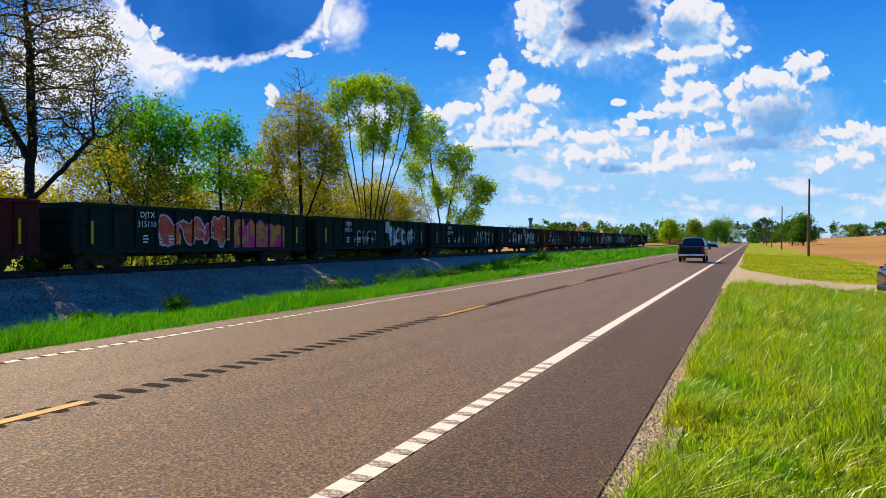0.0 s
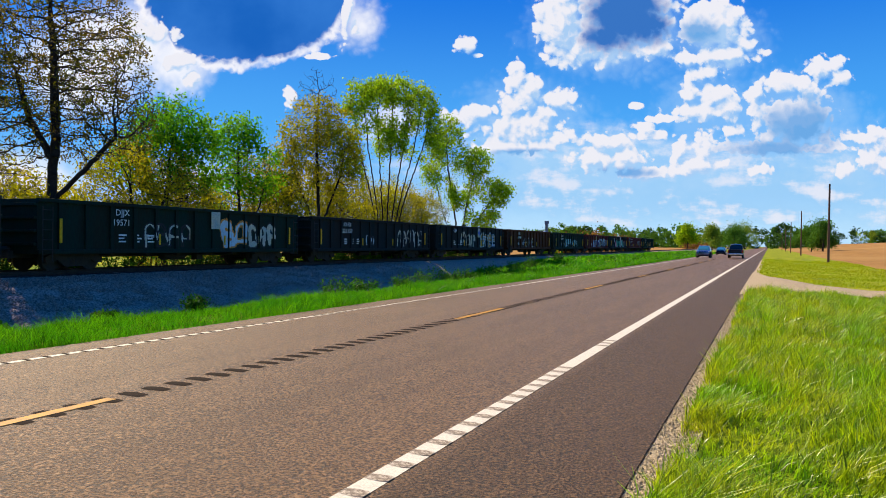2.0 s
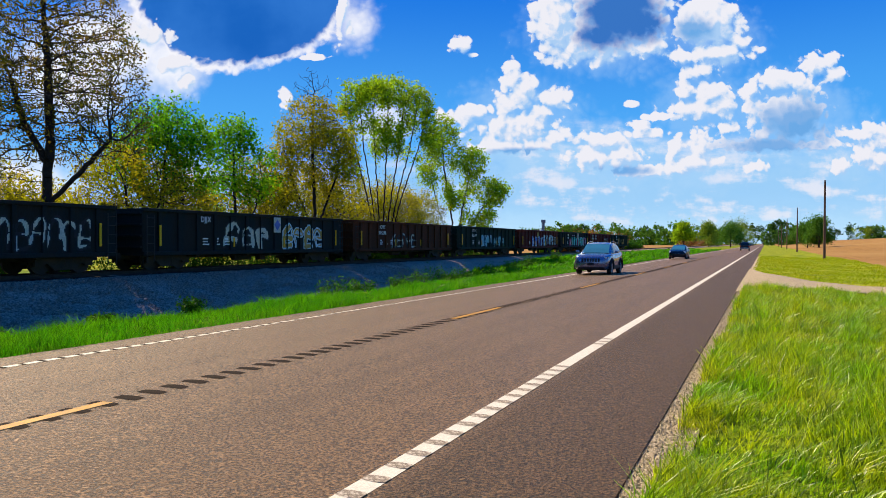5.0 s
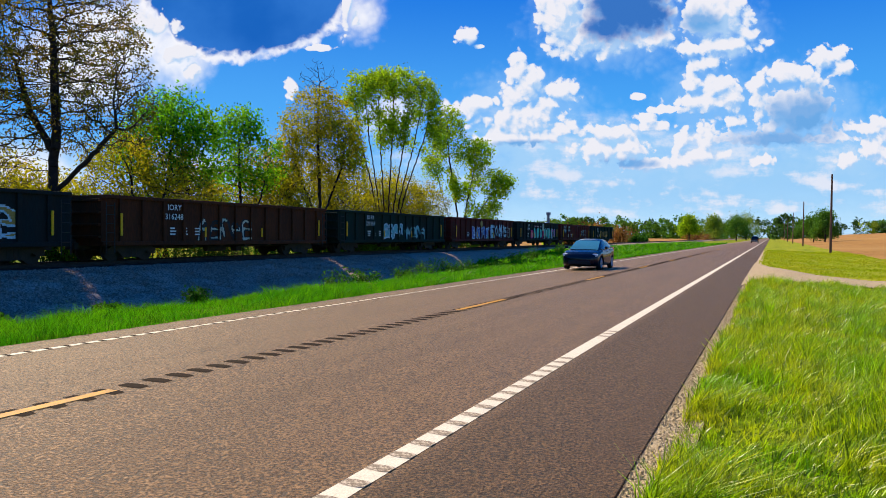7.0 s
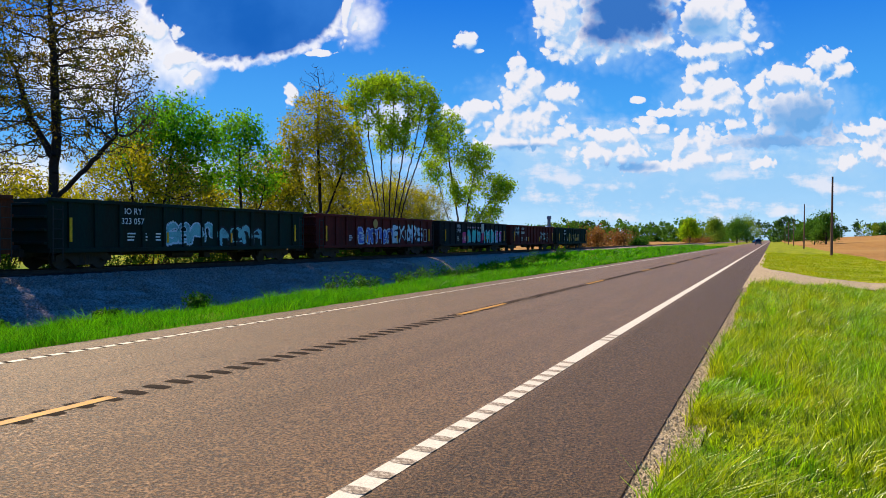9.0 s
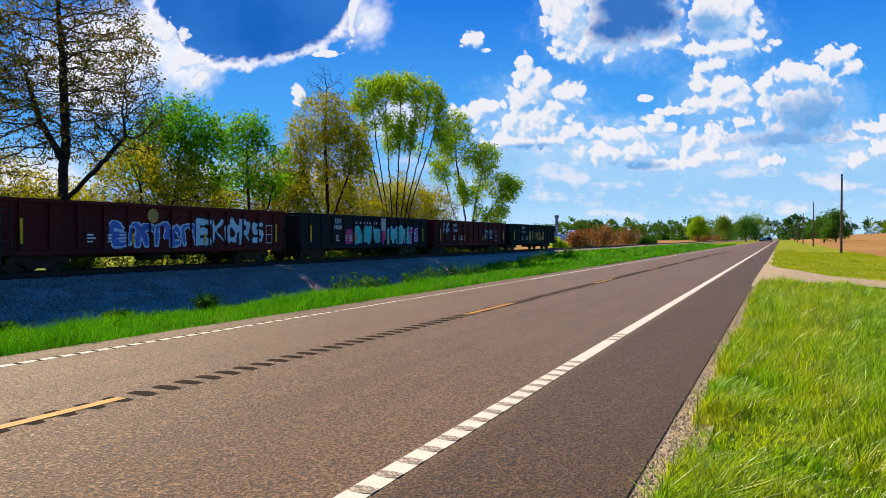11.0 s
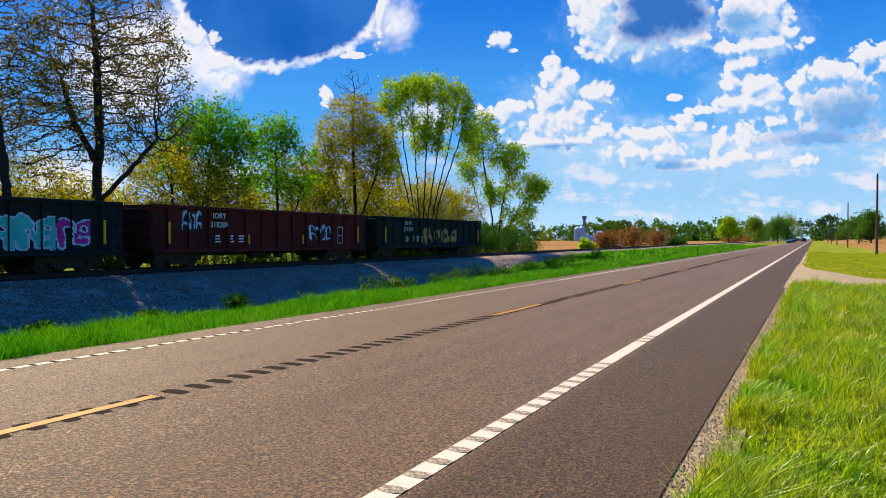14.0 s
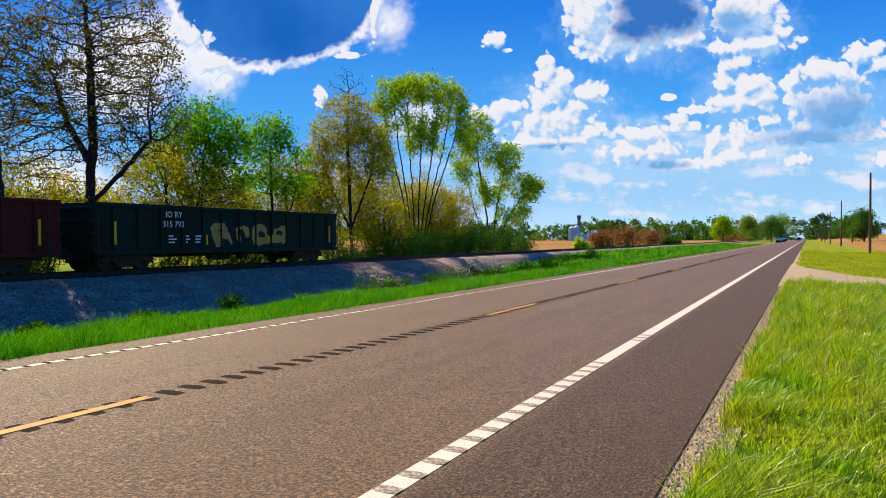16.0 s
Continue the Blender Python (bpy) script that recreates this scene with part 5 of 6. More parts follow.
PAINT_SILVER, PAINT_DARK, PAINT_GREY = gloss("silver_car_paint", (0.17, 0.20, 0.31), 0.7, 0.8), gloss("dark_blue_car_paint", (0.001, 0.004, 0.016), 0.0, 0.4), gloss("black_car_paint", (0.005, 0.005, 0.006), 0.0, 0.45)
PLASTIC = material("black_plastic", (0.02, 0.02, 0.021), None, 8, 0.6)
RUBBER = material("tyre_rubber", (0.018, 0.018, 0.018), None, 8, 0.85)
ALLOY = material("alloy_rim", (0.5, 0.5, 0.5), (0.4, 0.4, 0.4), 3, 0.3, metal=0.9, grain=0.05)
CHROME = material("chrome_trim", (0.75, 0.75, 0.75), None, 3, 0.15, metal=1.0, grain=0.02)
GLASS = material("tinted_car_glass", (0.006, 0.01, 0.012), (0.008, 0.012, 0.014), 1, 0.12, clear=0.3, grain=0.0, spec=0.4)
# Cyan base paints the sky's reflection into the windscreens' own colour.
SCREEN = material("sky_sheen_screen", (0.035, 0.16, 0.20), (0.03, 0.13, 0.17), 1, 0.2, clear=0.5, grain=0.0, spec=0.6)
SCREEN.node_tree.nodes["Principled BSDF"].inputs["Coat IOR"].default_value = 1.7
LAMP_CLEAR = material("headlamp_glass", (0.7, 0.72, 0.75), (0.5, 0.5, 0.5), 6, 0.12, clear=1.0, grain=0.05)
LAMP_RED = material("tail_lamp", (0.5, 0.008, 0.01), (0.35, 0.006, 0.008), 4, 0.2, clear=1.0, grain=0.03)
AMBER = material("amber_marker", (0.7, 0.2, 0.02), None, 4, 0.25, clear=1.0)


def loft(rings, cap=True):
    """A closed skin over rings of equal length, mirrored in x by the caller."""
    verts, faces, n = [], [], len(rings[0])
    for r in rings:
        verts += r
    for j in range(len(rings) - 1):
        for i in range(n):
            a, b = j * n + i, j * n + (i + 1) % n
            faces.append((a, b, b + n, a + n))
    if cap:
        faces += [tuple(range(n))[::-1], tuple(range((len(rings) - 1) * n, len(rings) * n))]
    return verts, faces


def wheel_parts(car, x, y, r, paint_rim):
    """Tyre and five-spoke rim, on an axle along x; the outer face is at +x."""
    s = 1 if x > 0 else -1
    hub = new("wheel")
    hub.parent = car
    hub.matrix_local = pose(x, y, r)
    prof = [(-0.1, r * 0.68), (-0.105, r * 0.9), (-0.085, r), (0.085, r), (0.105, r * 0.9), (0.1, r * 0.68)]
    rings = [[(a, b * math.cos(t), b * math.sin(t)) for a, b in prof] for t in np.linspace(0, 2 * math.pi, 33)]
    v, f = loft(rings, False)
    hang("tyre", mesh_of("tyre", v, f, True), RUBBER, hub, "black rubber tyre")
    bm = bmesh.new()
    for k in range(5):
        for q in (-0.11, 0.11):
            t = 2 * math.pi * k / 5 + q
            tube(bm, (s * 0.07, 0.03 * math.cos(t), 0.03 * math.sin(t)), (s * 0.085, r * 0.66 * math.cos(t), r * 0.66 * math.sin(t)), 0.03, 0.022, 5)
    tube(bm, (s * 0.05, 0, 0), (s * 0.1, 0, 0), 0.05, 0.04, 12)
    for k in range(28):
        a, b = 2 * math.pi * k / 28, 2 * math.pi * (k + 1) / 28
        tube(bm, (s * 0.09, r * 0.67 * math.cos(a), r * 0.67 * math.sin(a)), (s * 0.09, r * 0.67 * math.cos(b), r * 0.67 * math.sin(b)), 0.018, None, 5)
    part("rim", bm, paint_rim, hub, "silver five-spoke alloy rim")
    bm = bmesh.new()
    tube(bm, (s * 0.0, 0, 0), (s * 0.03, 0, 0), r * 0.66, None, 24)
    part("brake_disc", bm, IRON, hub)
    return hub


def vehicle(name, label, paint, spec):
    """A car that faces +y, on z = 0, built from cross sections along its length."""
    car = tagged(new(name), label, spec["category"])
    f = spec.get("length", 1.0)
    spec = dict(spec, body=[(a[0] * f, *a[1:]) for a in spec["body"]], cabin=[(a[0] * f, *a[1:]) for a in spec["cabin"]], axles=[a * f for a in spec["axles"]],
                side_glass=[(a[0] * f, a[1] * f, *a[2:]) for a in spec["side_glass"]], screen=[a * f for a in spec["screen"]], rear_glass=[a * f for a in spec["rear_glass"]],
                extras=[(n, m, l, [(*q[:2], q[2] * f, q[3] * f, *q[4:]) for q in boxes]) for n, m, l, boxes in spec["extras"]])
    st, gh = np.array(spec["body"], dtype=float), np.array(spec["cabin"], dtype=float)
    order = np.argsort(st[:, 0])
    col = lambda y, c: float(np.interp(y, st[order, 0], st[order, c]))
    ys = sorted(set(np.round(np.concatenate([st[:, 0], np.linspace(st[:, 0].min(), st[:, 0].max(), 40)]), 4)))
    rings = []
    axles, r = spec["axles"], spec["radius"]
    for y in ys:
        w, zb, zt = col(y, 1), col(y, 2), col(y, 3)
        mid = zb + (zt - zb) * 0.55
        half = [(w * 0.90, zb), (w * 0.985, zb + 0.10 * (zt - zb)), (w, mid), (w * 0.985, zb + 0.8 * (zt - zb)), (w * 0.94, zt - 0.02), (w * 0.82, zt + 0.01), (w * 0.4, zt + 0.035)]
        # wheel openings: lift the lower edge over the axles
        for a in axles:
            d = abs(y - a)
            if d < r * 1.16:
                arch = r + math.sqrt(max(0, (r * 1.16) ** 2 - d * d))
                half = [(x, max(z, min(arch, zt - 0.06))) if x > w * 0.88 and i < 4 else (x, z) for i, (x, z) in enumerate(half)]
        rings.append([(x, y, z) for x, z in half] + [(-x, y, z) for x, z in half[::-1]])
    v, f = loft(rings)
    hang("body", mesh_of("body", v, f, True), paint, car)
    # dark underside and wheel wells
    part("underbody", boxed(-st[:, 1].max() * 0.82, st[:, 1].max() * 0.82, st[:, 0].min() + 0.25, st[:, 0].max() - 0.25, spec["clear"], spec["clear"] + 0.45, 0.04), PLASTIC, car)
    gcol = lambda y, c: float(np.interp(y, gh[::-1, 0], gh[::-1, c]))
    rings = []
    for y in sorted(set(np.round(np.concatenate([gh[:, 0], np.linspace(gh[:, 0].min(), gh[:, 0].max(), 24)]), 4))):
        wb, wt, zr = gcol(y, 1), gcol(y, 2), gcol(y, 3)
        zb = min(col(y, 3), zr) - 0.03
        half = [(wb, zb), (wb + (wt - wb) * 0.5, zb + (zr - zb) * 0.5), (wt, zr - 0.06 * min(1, (zr - zb) * 4)), (wt * 0.88, zr - 0.012), (wt * 0.45, zr + 0.012)]
        rings.append([(x, y, z) for x, z in half] + [(-x, y, z) for x, z in half[::-1]])
    v, f = loft(rings)
    hang("cabin", mesh_of("cabin", v, f, True), paint, car)

    def on_side(y, h, s, out=0.008):
        wb, wt, zr = gcol(y, 1), gcol(y, 2), gcol(y, 3)
        zb = col(y, 3)
        f = min(1.0, h)
        return (s * (wb + (wt - wb) * f + out), y, zb + (zr - 0.06 - zb) * f)

    for s in (1, -1):
        for y0, y1, lo0, hi0, lo1, hi1 in spec["side_glass"]:
            pts, n = [], 6
            for i in range(n + 1):
                t = i / n
                y = y0 + (y1 - y0) * t
                pts.append((on_side(y, lo0 + (lo1 - lo0) * t, s), on_side(y, hi0 + (hi1 - hi0) * t, s)))
            vv = [q for p in pts for q in p]
            hang("side_window", mesh_of("side_window", vv, [(2 * i, 2 * i + 2, 2 * i + 3, 2 * i + 1) for i in range(n)]), GLASS, car, "dark tinted side window")
    for which in ("screen", "rear_glass"):
        if which not in spec:
            continue
        y0, y1 = spec[which]
        grid, nu, nv = [], 8, 6
        for j in range(nv + 1):
            y = y0 + (y1 - y0) * j / nv
            wt, zr, wb = gcol(y, 2), gcol(y, 3), gcol(y, 1)
            for i in range(nu + 1):
                u = -1 + 2 * i / nu
                edge = min(wt * 0.93, wb)
                grid.append((u * edge, y + (0.02 if which == "screen" else -0.02), zr + 0.012 * (1 - u * u) + 0.016))
        fc = [(j * (nu + 1) + i, j * (nu + 1) + i + 1, (j + 1) * (nu + 1) + i + 1, (j + 1) * (nu + 1) + i) for j in range(nv) for i in range(nu)]
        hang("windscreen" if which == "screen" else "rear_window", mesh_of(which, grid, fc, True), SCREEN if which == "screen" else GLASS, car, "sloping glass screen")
    hubs = []
    for a in axles:
        for s in (1, -1):
            hubs.append(wheel_parts(car, s * (col(a, 1) - 0.115), a, r, ALLOY))
    if spec.get("cladding"):
        for a in axles:
            for s in (1, -1):
                bm, x = bmesh.new(), s * (col(a, 1) + 0.005)
                for k in range(16):
                    t0, t1 = math.pi * (-0.08 + 1.16 * k / 16), math.pi * (-0.08 + 1.16 * (k + 1) / 16)
                    tube(bm, (x, a + r * 1.2 * math.cos(t0), r + r * 1.2 * math.sin(t0)), (x, a + r * 1.2 * math.cos(t1), r + r * 1.2 * math.sin(t1)), 0.06, None, 6)
                part("arch_cladding", bm, PLASTIC, car, "black wheel-arch cladding")
    for s in (1, -1) if spec.get("rails") else ():
        bm, line = bmesh.new(), [(0.2, 1.575), (0.0, 1.675), (-0.5, 1.715), (-1.1, 1.705), (-1.45, 1.655), (-1.6, 1.59)]
        for (ya, za), (yb, zb) in zip(line[:-1], line[1:]):
            tube(bm, (s * 0.60, ya, za), (s * 0.60, yb, zb), 0.02, None, 6)
        part("roof_rail", bm, ALLOY, car, "satin silver roof rail")
    for name2, mat, lab, boxes in spec["extras"]:
        for bx in boxes:
            part(name2, boxed(*bx[:6], bevel=bx[6] if len(bx) > 6 else 0.015), mat, car, lab)
    return car, hubs


def both(x0, x1, *rest):
    return [(x0, x1, *rest), (-x1, -x0, *rest)]


SUV = dict(category="car", length=0.925, cladding=True, rails=True, axles=(1.35, -1.35), radius=0.36, clear=0.24,
           body=[(2.31, 0.62, 0.42, 0.74), (2.26, 0.76, 0.34, 0.90), (2.1, 0.86, 0.28, 0.99), (1.7, 0.91, 0.27, 1.04), (1.0, 0.925, 0.27, 1.09), (0, 0.93, 0.27, 1.10), (-1.0, 0.93, 0.27, 1.13), (-1.8, 0.92, 0.29, 1.16), (-2.15, 0.88, 0.36, 1.12), (-2.3, 0.76, 0.42, 0.98)],
           cabin=[(1.12, 0.80, 0.78, 1.08), (0.75, 0.85, 0.72, 1.33), (0.25, 0.87, 0.66, 1.58), (-0.3, 0.87, 0.65, 1.665), (-1.2, 0.87, 0.64, 1.655), (-1.75, 0.85, 0.62, 1.59), (-2.0, 0.83, 0.66, 1.38), (-2.2, 0.80, 0.74, 1.10)],
           side_glass=[(0.80, -0.28, 0.10, 0.84, 0.08, 0.95), (-0.295, -1.18, 0.08, 0.95, 0.10, 0.95), (-1.195, -1.86, 0.10, 0.95, 0.36, 0.78)], screen=(1.08, 0.3), rear_glass=(-1.8, -2.12),
           extras=[("headlight", LAMP_CLEAR, "slim headlight", both(0.46, 0.80, 2.07, 2.25, 0.84, 0.925, 0.03)), ("marker", AMBER, "amber marker", both(0.80, 0.875, 1.99, 2.13, 0.86, 0.92, 0.02)),
                   ("grille_slot", PLASTIC, "", [(-0.46 + 0.14 * k, -0.36 + 0.14 * k, 2.2, 2.325, 0.67, 0.86) for k in range(7)]),
                   ("bumper", PLASTIC, "black lower bumper", [(-0.7, 0.7, 2.05, 2.31, 0.27, 0.47, 0.08), (-0.74, 0.74, -2.31, -2.05, 0.3, 0.55, 0.06)]), ("number_plate", PLASTIC, "dark blank plate", [(-0.17, 0.17, 2.31, 2.36, 0.5, 0.62, 0.005)]),
                   ] + [("mirror", PAINT_SILVER, "door mirror", both(0.94, 1.12, 0.62, 0.74, 1.12, 1.25, 0.04)),
                   ("tail_lamp", LAMP_RED, "red tail lamp", both(0.72, 0.875, -2.20, -2.04, 1.0, 1.12, 0.03)), ("door_handle", PAINT_SILVER, "", both(0.92, 0.955, -0.2, 0.0, 0.97, 1.0, 0.008) + both(0.92, 0.955, -1.1, -0.9, 1.0, 1.03, 0.008)),
                   ("sill_cladding", PLASTIC, "black sill cladding", both(0.86, 0.945, -0.95, 0.95, 0.27, 0.47, 0.03))])
HATCH = dict(category="car", length=0.95, axles=(1.325, -1.325), radius=0.325, clear=0.17,
             body=[(2.2, 0.58, 0.32, 0.62), (2.12, 0.74, 0.24, 0.74), (1.95, 0.84, 0.2, 0.82), (1.5, 0.895, 0.2, 0.90), (0.95, 0.905, 0.2, 0.95), (0, 0.91, 0.2, 0.97), (-1.0, 0.91, 0.2, 1.01), (-1.7, 0.90, 0.22, 1.05), (-2.0, 0.85, 0.3, 1.02), (-2.16, 0.74, 0.36, 0.9)],
             cabin=[(1.22, 0.76, 0.74, 0.93), (0.8, 0.82, 0.70, 1.15), (0.2, 0.85, 0.62, 1.39), (-0.3, 0.85, 0.6, 1.47), (-1.0, 0.85, 0.59, 1.455), (-1.6, 0.83, 0.57, 1.36), (-1.85, 0.80, 0.62, 1.2), (-2.05, 0.77, 0.7, 1.0)],
             side_glass=[(0.84, -0.25, 0.08, 0.82, 0.07, 0.95), (-0.265, -1.1, 0.07, 0.95, 0.13, 0.95), (-1.115, -1.72, 0.13, 0.95, 0.5, 0.80)], screen=(1.18, 0.25), rear_glass=(-1.65, -1.98),
             extras=[("headlight", LAMP_CLEAR, "swept-back headlight", both(0.46, 0.83, 1.82, 2.1, 0.64, 0.78, 0.04)), ("grille", PLASTIC, "black lower grille", [(-0.55, 0.55, 2.08, 2.22, 0.26, 0.46, 0.04)]), ("grille_bar", CHROME, "", [(-0.4, 0.4, 2.13, 2.2, 0.6, 0.62, 0.006)]),
                     ] + [("fog_lamp", LAMP_CLEAR, "", both(0.62, 0.72, 2.03, 2.12, 0.34, 0.42, 0.02)), ("mirror", PAINT_DARK, "door mirror", both(0.9, 1.06, 0.62, 0.74, 1.0, 1.12, 0.04)), ("tail_lamp", LAMP_RED, "red tail lamp", both(0.68, 0.86, -2.08, -1.86, 0.82, 1.05, 0.03)),
                     ("window_trim", CHROME, "bright window trim", both(0.885, 0.9, -1.5, 0.7, 0.99, 1.005, 0.003)), ("door_handle", PAINT_DARK, "", both(0.9, 0.93, -0.2, 0.0, 0.86, 0.89, 0.008) + both(0.9, 0.93, -1.05, -0.87, 0.89, 0.92, 0.008)),
                     ("rear_bumper", PLASTIC, "", [(-0.7, 0.7, -2.2, -2.0, 0.26, 0.45, 0.05)])])
PICKUP = dict(category="pickup truck", axles=(1.75, -1.75), radius=0.4, clear=0.36,
              body=[(2.75, 0.8, 0.5, 1.0), (2.6, 0.95, 0.42, 1.12), (1.5, 1.0, 0.4, 1.2), (0, 1.0, 0.4, 1.2), (-1.5, 1.0, 0.4, 1.2), (-2.78, 0.98, 0.55, 1.2), (-2.82, 0.93, 0.62, 1.16)],
              cabin=[(1.35, 0.85, 0.83, 1.2), (0.75, 0.9, 0.72, 1.8), (0.3, 0.92, 0.71, 1.92), (-0.5, 0.92, 0.71, 1.92), (-0.85, 0.9, 0.74, 1.86), (-1.05, 0.9, 0.84, 1.21)],
              side_glass=[(0.95, 0.1, 0.1, 0.3, 0.1, 0.9), (0.04, -0.7, 0.1, 0.9, 0.1, 0.9)], screen=(1.3, 0.8), rear_glass=(-0.87, -1.03),
              extras=[("tailgate", PLASTIC, "dark tailgate", [(-0.75, 0.75, -2.87, -2.8, 0.72, 1.18, 0.02)]), ("rear_bumper", CHROME, "bright rear bumper", [(-0.95, 0.95, -2.98, -2.78, 0.5, 0.68, 0.03)]), ("tail_lamp", LAMP_RED, "red tail lamp", both(0.8, 0.96, -2.86, -2.74, 0.78, 1.14, 0.02)),
                      ("number_plate", WHITE_LINE, "blank plate", [(-0.16, 0.16, -3.0, -2.97, 0.55, 0.65, 0.005)]), ("mirror", PLASTIC, "door mirror", both(1.0, 1.22, 0.85, 0.95, 1.22, 1.45, 0.03)), ("bed_floor", PLASTIC, "", [(-0.85, 0.85, -2.75, -1.1, 1.16, 1.24, 0.01)])])
FIT = 1.05
suv, suv_wheels = vehicle("silver_suv", "silver compact SUV with black roof rails on the road", PAINT_SILVER, SUV)
hatch, hatch_wheels = vehicle("dark_hatchback", "dark blue five-door hatchback driving on the road", PAINT_DARK, HATCH)
pickup, pickup_wheels = vehicle("black_pickup", "black pickup truck driving away on the road", PAINT_GREY, PICKUP)
for ob in (suv, hatch, pickup):
    ob.scale = (FIT, FIT, FIT)
far_cars = [vehicle("dark_car", "dark car approaching far down the road", PAINT_GREY, HATCH)[0], vehicle("dark_car", "dark car approaching far down the road", PAINT_DARK, SUV)[0], vehicle("pickup_truck", "dark pickup truck approaching far down the road", PAINT_DARK, PICKUP)[0]]
parked, _ = vehicle("parked_car", "black hatchback stopped on the gravel driveway", PAINT_GREY, HATCH)
parked.matrix_basis = pose(6.05, 27.6, float(ground_z(6.25, 27.9)) + 0.07, 0, 0, -80)


# ---- poles, farm, weeds ----
def utility_pole(x, y, h):
    pole = tagged(new("utility_pole"), "brown weathered wooden utility pole beside the field", "utility pole", "poles along the road")
    bm = bmesh.new()
    tube(bm, (0, 0, -0.3), (0.03, 0, h), 0.16, 0.1, 10)
    part("pole_shaft", bm, POLE_WOOD, pole)
    for k, z in enumerate((h - 0.25, h - 1.7, h - 2.6)):
        bm = bmesh.new()
        tube(bm, (0, -0.1, z), (0, -0.22, z), 0.05, 0.07, 8)
        part("insulator", bm, IRON, pole)
    pole.location = (x, y, float(ground_z(x, y)))


for x, y, h in ((6.7, 102, 9.7), (6.5, 182, 9.9), (6.3, 258, 9.8), (6.2, 335, 9.8), (6.1, 415, 9.8)):
    utility_pole(x, y, h)

SILO_METAL = material("galvanised_steel", (0.3, 0.42, 0.56), (0.2, 0.3, 0.42), 0.4, 0.4, metal=0.5, stretch=(1, 1, 4))
TOWER_STEEL = material("weathered_tower_steel", (0.10, 0.15, 0.21), (0.07, 0.11, 0.16), 0.4, 0.6)
WHITE_PAINT = material("white_cladding", (0.72, 0.74, 0.76), (0.55, 0.58, 0.6), 0.5, 0.6)


def farm():
    """Grain bins, an elevator leg and sheds across the field."""
    def place(px, dist):
        a = radians(26.4) - math.atan((px - 784) / 1300)
        return -math.sin(a) * dist, math.cos(a) * dist
    for px, r, h in ((1013, 3.4, 13.0), (1020.5, 3.0, 13.5)):
        x, y = place(px, 640)
        silo = tagged(new("grain_silo"), "galvanised steel grain silo with a conical roof", "silo", "farm silos")
        silo.location = (x, y, -0.3)
        bm = bmesh.new()
        tube(bm, (0, 0, 0), (0, 0, h - 2), r, None, 24)
        for k in range(9):
            tube(bm, (0, 0, 0.6 + k * 1.15), (0, 0, 0.75 + k * 1.15), r + 0.06, None, 24)
        part("bin_wall", bm, SILO_METAL, silo)
        bm = bmesh.new()
        tube(bm, (0, 0, h - 2), (0, 0, h), r + 0.15, 0.4, 24)
        part("bin_roof", bm, SILO_METAL, silo)
    x, y = place(1024.5, 645)
    leg = tagged(new("elevator_tower"), "tall grain elevator leg with a head house", "tower")
    leg.location = (x, y, -0.3)
    bm = bmesh.new()
    for a in (-1, 1):
        for b in (-1, 1):
            tube(bm, (a, b, 0), (a, b, 20), 0.22, None, 5)
    for k in range(10):
        tube(bm, (-1, -1, 2 * k), (1, -1, 2 * k + 2), 0.12, None, 4)
        tube(bm, (1, -1, 2 * k), (1, 1, 2 * k), 0.12, None, 4)
        tube(bm, (-1, 1, 2 * k + 2), (-1, -1, 2 * k), 0.12, None, 4)
    part("lattice", bm, TOWER_STEEL, leg)
    part("conveyor_leg", boxed(-0.5, 0.5, -0.5, 0.5, 0, 21, 0.05), TOWER_STEEL, leg)
    part("head_house", boxed(-1.6, 1.6, -1.4, 1.4, 19.5, 22.0, 0.1), TOWER_STEEL, leg)
    for px, w, h, lab in ((1036, 16, 5.5, "long low white farm shed"), (1053, 7, 9.0, "white farm building by the silos")):
        x, y = place(px, 640)
        shed = tagged(new("farm_shed"), lab, "shed")
        shed.location = (x, y, -0.3)
        shed.rotation_euler = (0, 0, radians(16))
        part("wall", boxed(-w / 2, w / 2, -5, 5, 0, h * 0.7), WHITE_PAINT, shed)
        bm = bmesh.new()
        v = [bm.verts.new(p) for p in ((-w / 2, -5.4, h * 0.7), (w / 2, -5.4, h * 0.7), (w / 2, 0, h), (-w / 2, 0, h), (w / 2, 5.4, h * 0.7), (-w / 2, 5.4, h * 0.7))]
        for q in ((0, 1, 2, 3), (3, 2, 4, 5), (0, 3, 5), (1, 4, 2), (0, 5, 4, 1)):
            bm.faces.new([v[i] for i in q])
        part("roof", bm, SILO_METAL, shed)
        part("door", boxed(-1.5, 1.5, -5.06, -5.0, 0, 3.2), SILO_METAL, shed)


farm()
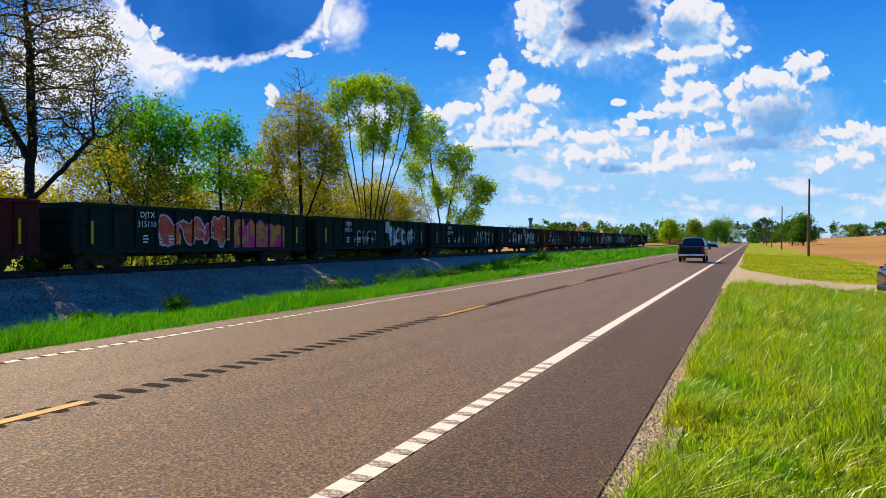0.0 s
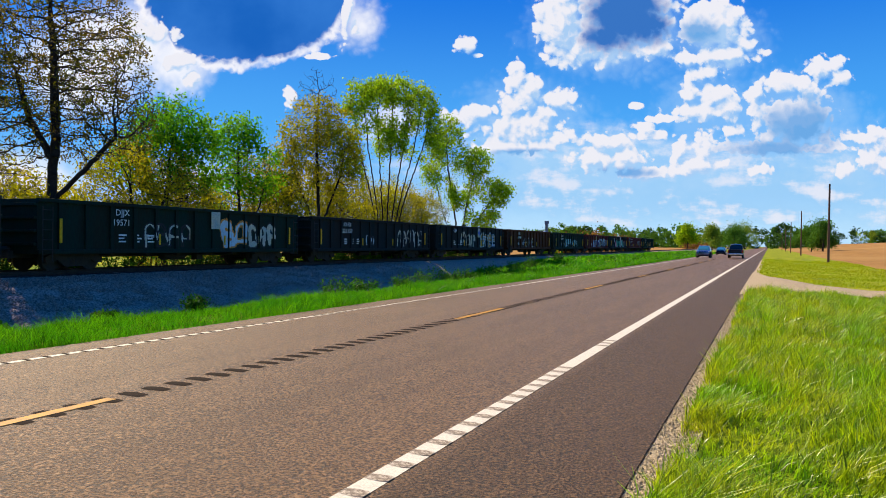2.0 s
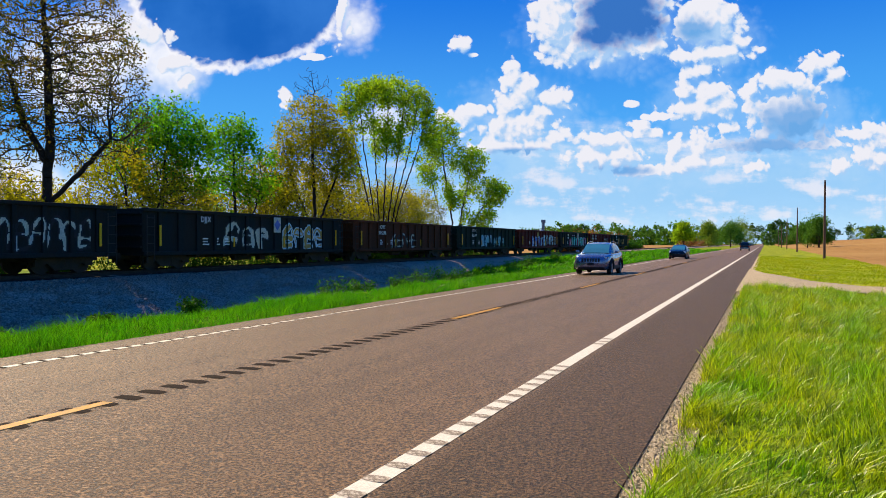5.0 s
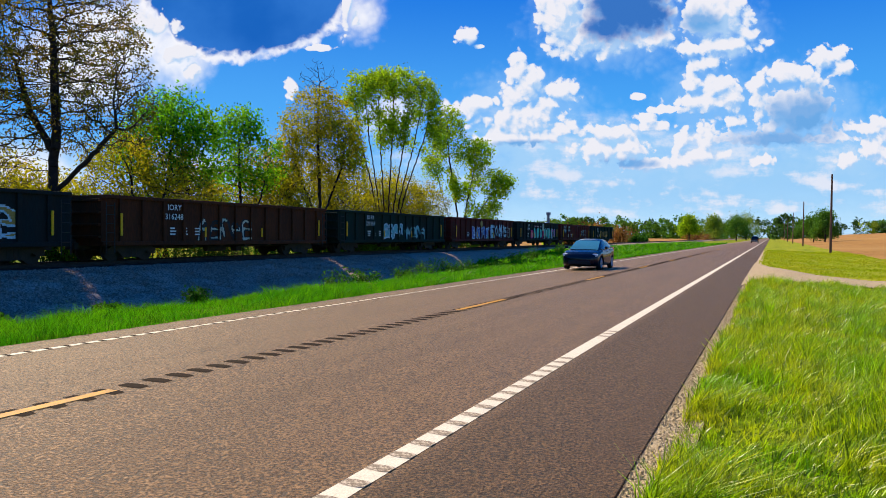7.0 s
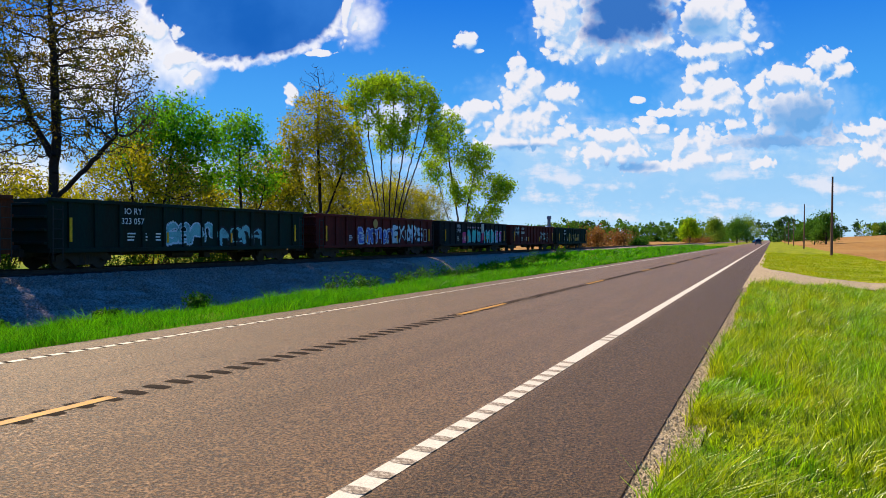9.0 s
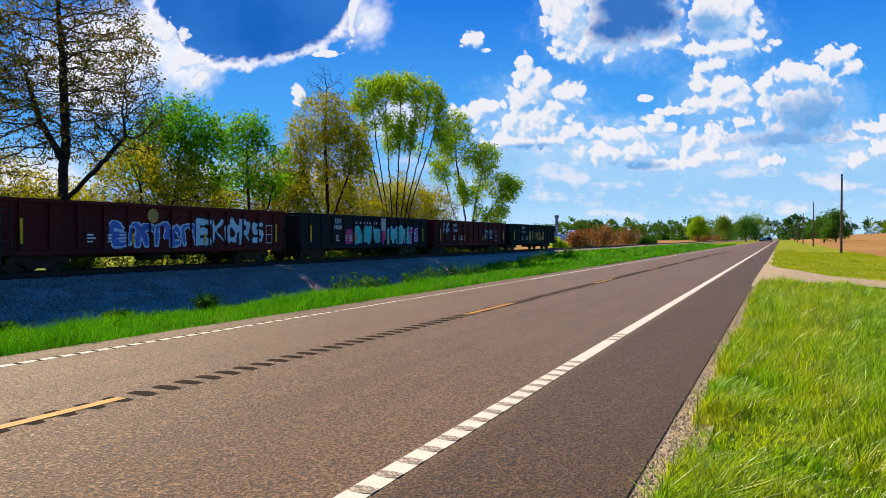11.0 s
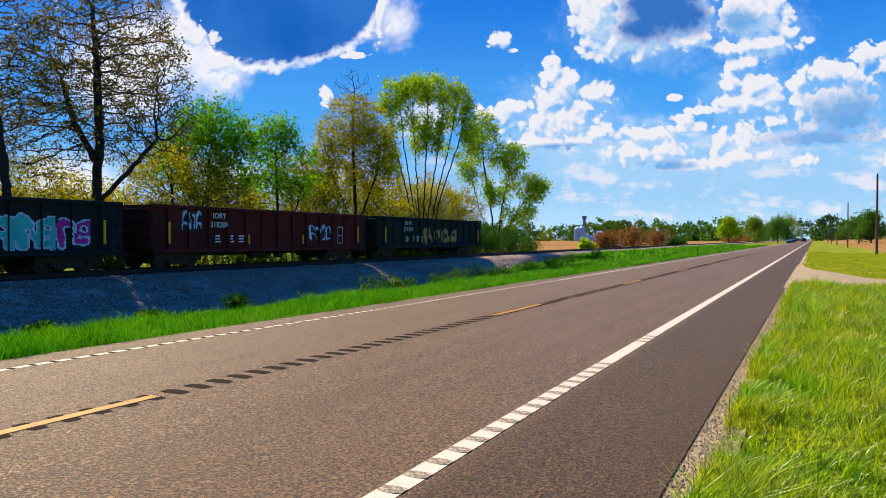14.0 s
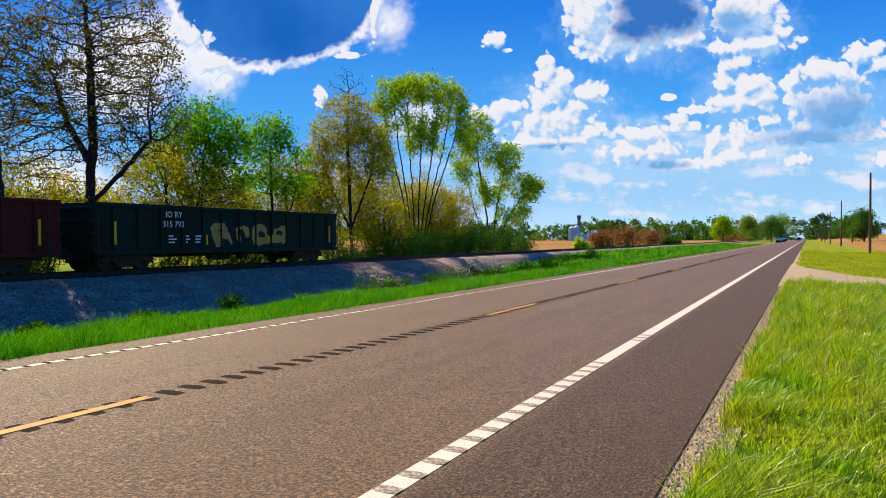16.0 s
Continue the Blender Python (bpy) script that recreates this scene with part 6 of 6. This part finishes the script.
# weeds on the foot of the ballast
for i, (x, y, w, h) in enumerate(((-17.0, 18.6, 0.9, 0.6), (-17.2, 27.5, 1.6, 0.8), (-17.0, 29.5, 1.4, 0.7), (-17.3, 36.0, 1.8, 1.0), (-17.5, 39.5, 2.0, 1.2), (-17.4, 42.5, 1.6, 0.9), (-17.2, 48, 2.2, 0.9), (-17.6, 53, 1.6, 1.0), (-18.5, 60, 1.4, 1.1), (-19, 71, 1.2, 1.0), (-16.4, 14.5, 0.7, 0.35), (-16.7, 11.5, 0.6, 0.3), (-17.0, 33.0, 1.2, 0.6))):
    shrub("weed_clump", x, y, w, w * 1.3, h, "green weeds growing on the ballast edge", WEED, 500 + i, 700, 0.06, "weeds")


# ---- what moves ----
LANE_NEAR, LANE_FAR = -4.35, -8.62


def drive(car, rows, x, rz):
    """Keys a car along its lane: rows of seconds and metres along the road."""
    z = 0.045
    walk(car, [(t, pose(x, y, z, 0, 0, rz)) for t, y in rows])


def roll(wheels, rows, rate):
    """Turns wheels by a steady rate in degrees a second, about their axle."""
    for wheel in wheels:
        p = wheel.location.copy()
        walk(wheel, [(t, pose(p.x, p.y, p.z, -rate * t)) for t in rows])


def motions():
    for wagon, y in WAGONS:
        walk(wagon, [(0.0, pose(TRACK_X, y, RAIL_TOP)), (8.0, pose(TRACK_X, y - 8 * SPEED, RAIL_TOP)), (16.0, pose(TRACK_X, y - 16 * SPEED, RAIL_TOP))])
    turn = math.degrees(SPEED / 0.42)
    steps = [k / 15 for k in range(241)]
    for wheel, y in ALL_WHEELS:
        walk(wheel, [(t, pose(0, y, 0.42, turn * t)) for t in steps])
    # oncoming: silver SUV, then the dark hatchback; y is the middle of the wheelbase
    drive(suv, [(0, 162.5), (1, 137), (2, 113), (3, 88.5), (4.2, 60.8), (5.2, 37.2), (6.3, 12.2), (6.5, 6.85), (7, -6.0), (8, -29), (16, -220)], LANE_FAR, 180)
    drive(hatch, [(0, 203), (2, 156), (3, 130.5), (4.2, 103), (5.2, 80.5), (6.3, 55.6), (7, 38.3), (7.5, 26.8), (8.0, 15.5), (8.3, 8.0), (9, -9), (16, -175)], LANE_FAR - 0.08, 180)
    drive(pickup, [(0, 65), (1, 90), (2, 115), (3, 139.5), (4.2, 168), (6.3, 218), (16, 445)], LANE_NEAR, 0)
    for car, gap in zip(far_cars, (0, 38, 75)):
        drive(car, [(0, 620 + gap), (8, 444 + gap), (16, 268 + gap)], LANE_FAR, 180)
    ticks = [k / 10 for k in range(161)]
    roll(suv_wheels + hatch_wheels + pickup_wheels, ticks, 720)


motions()
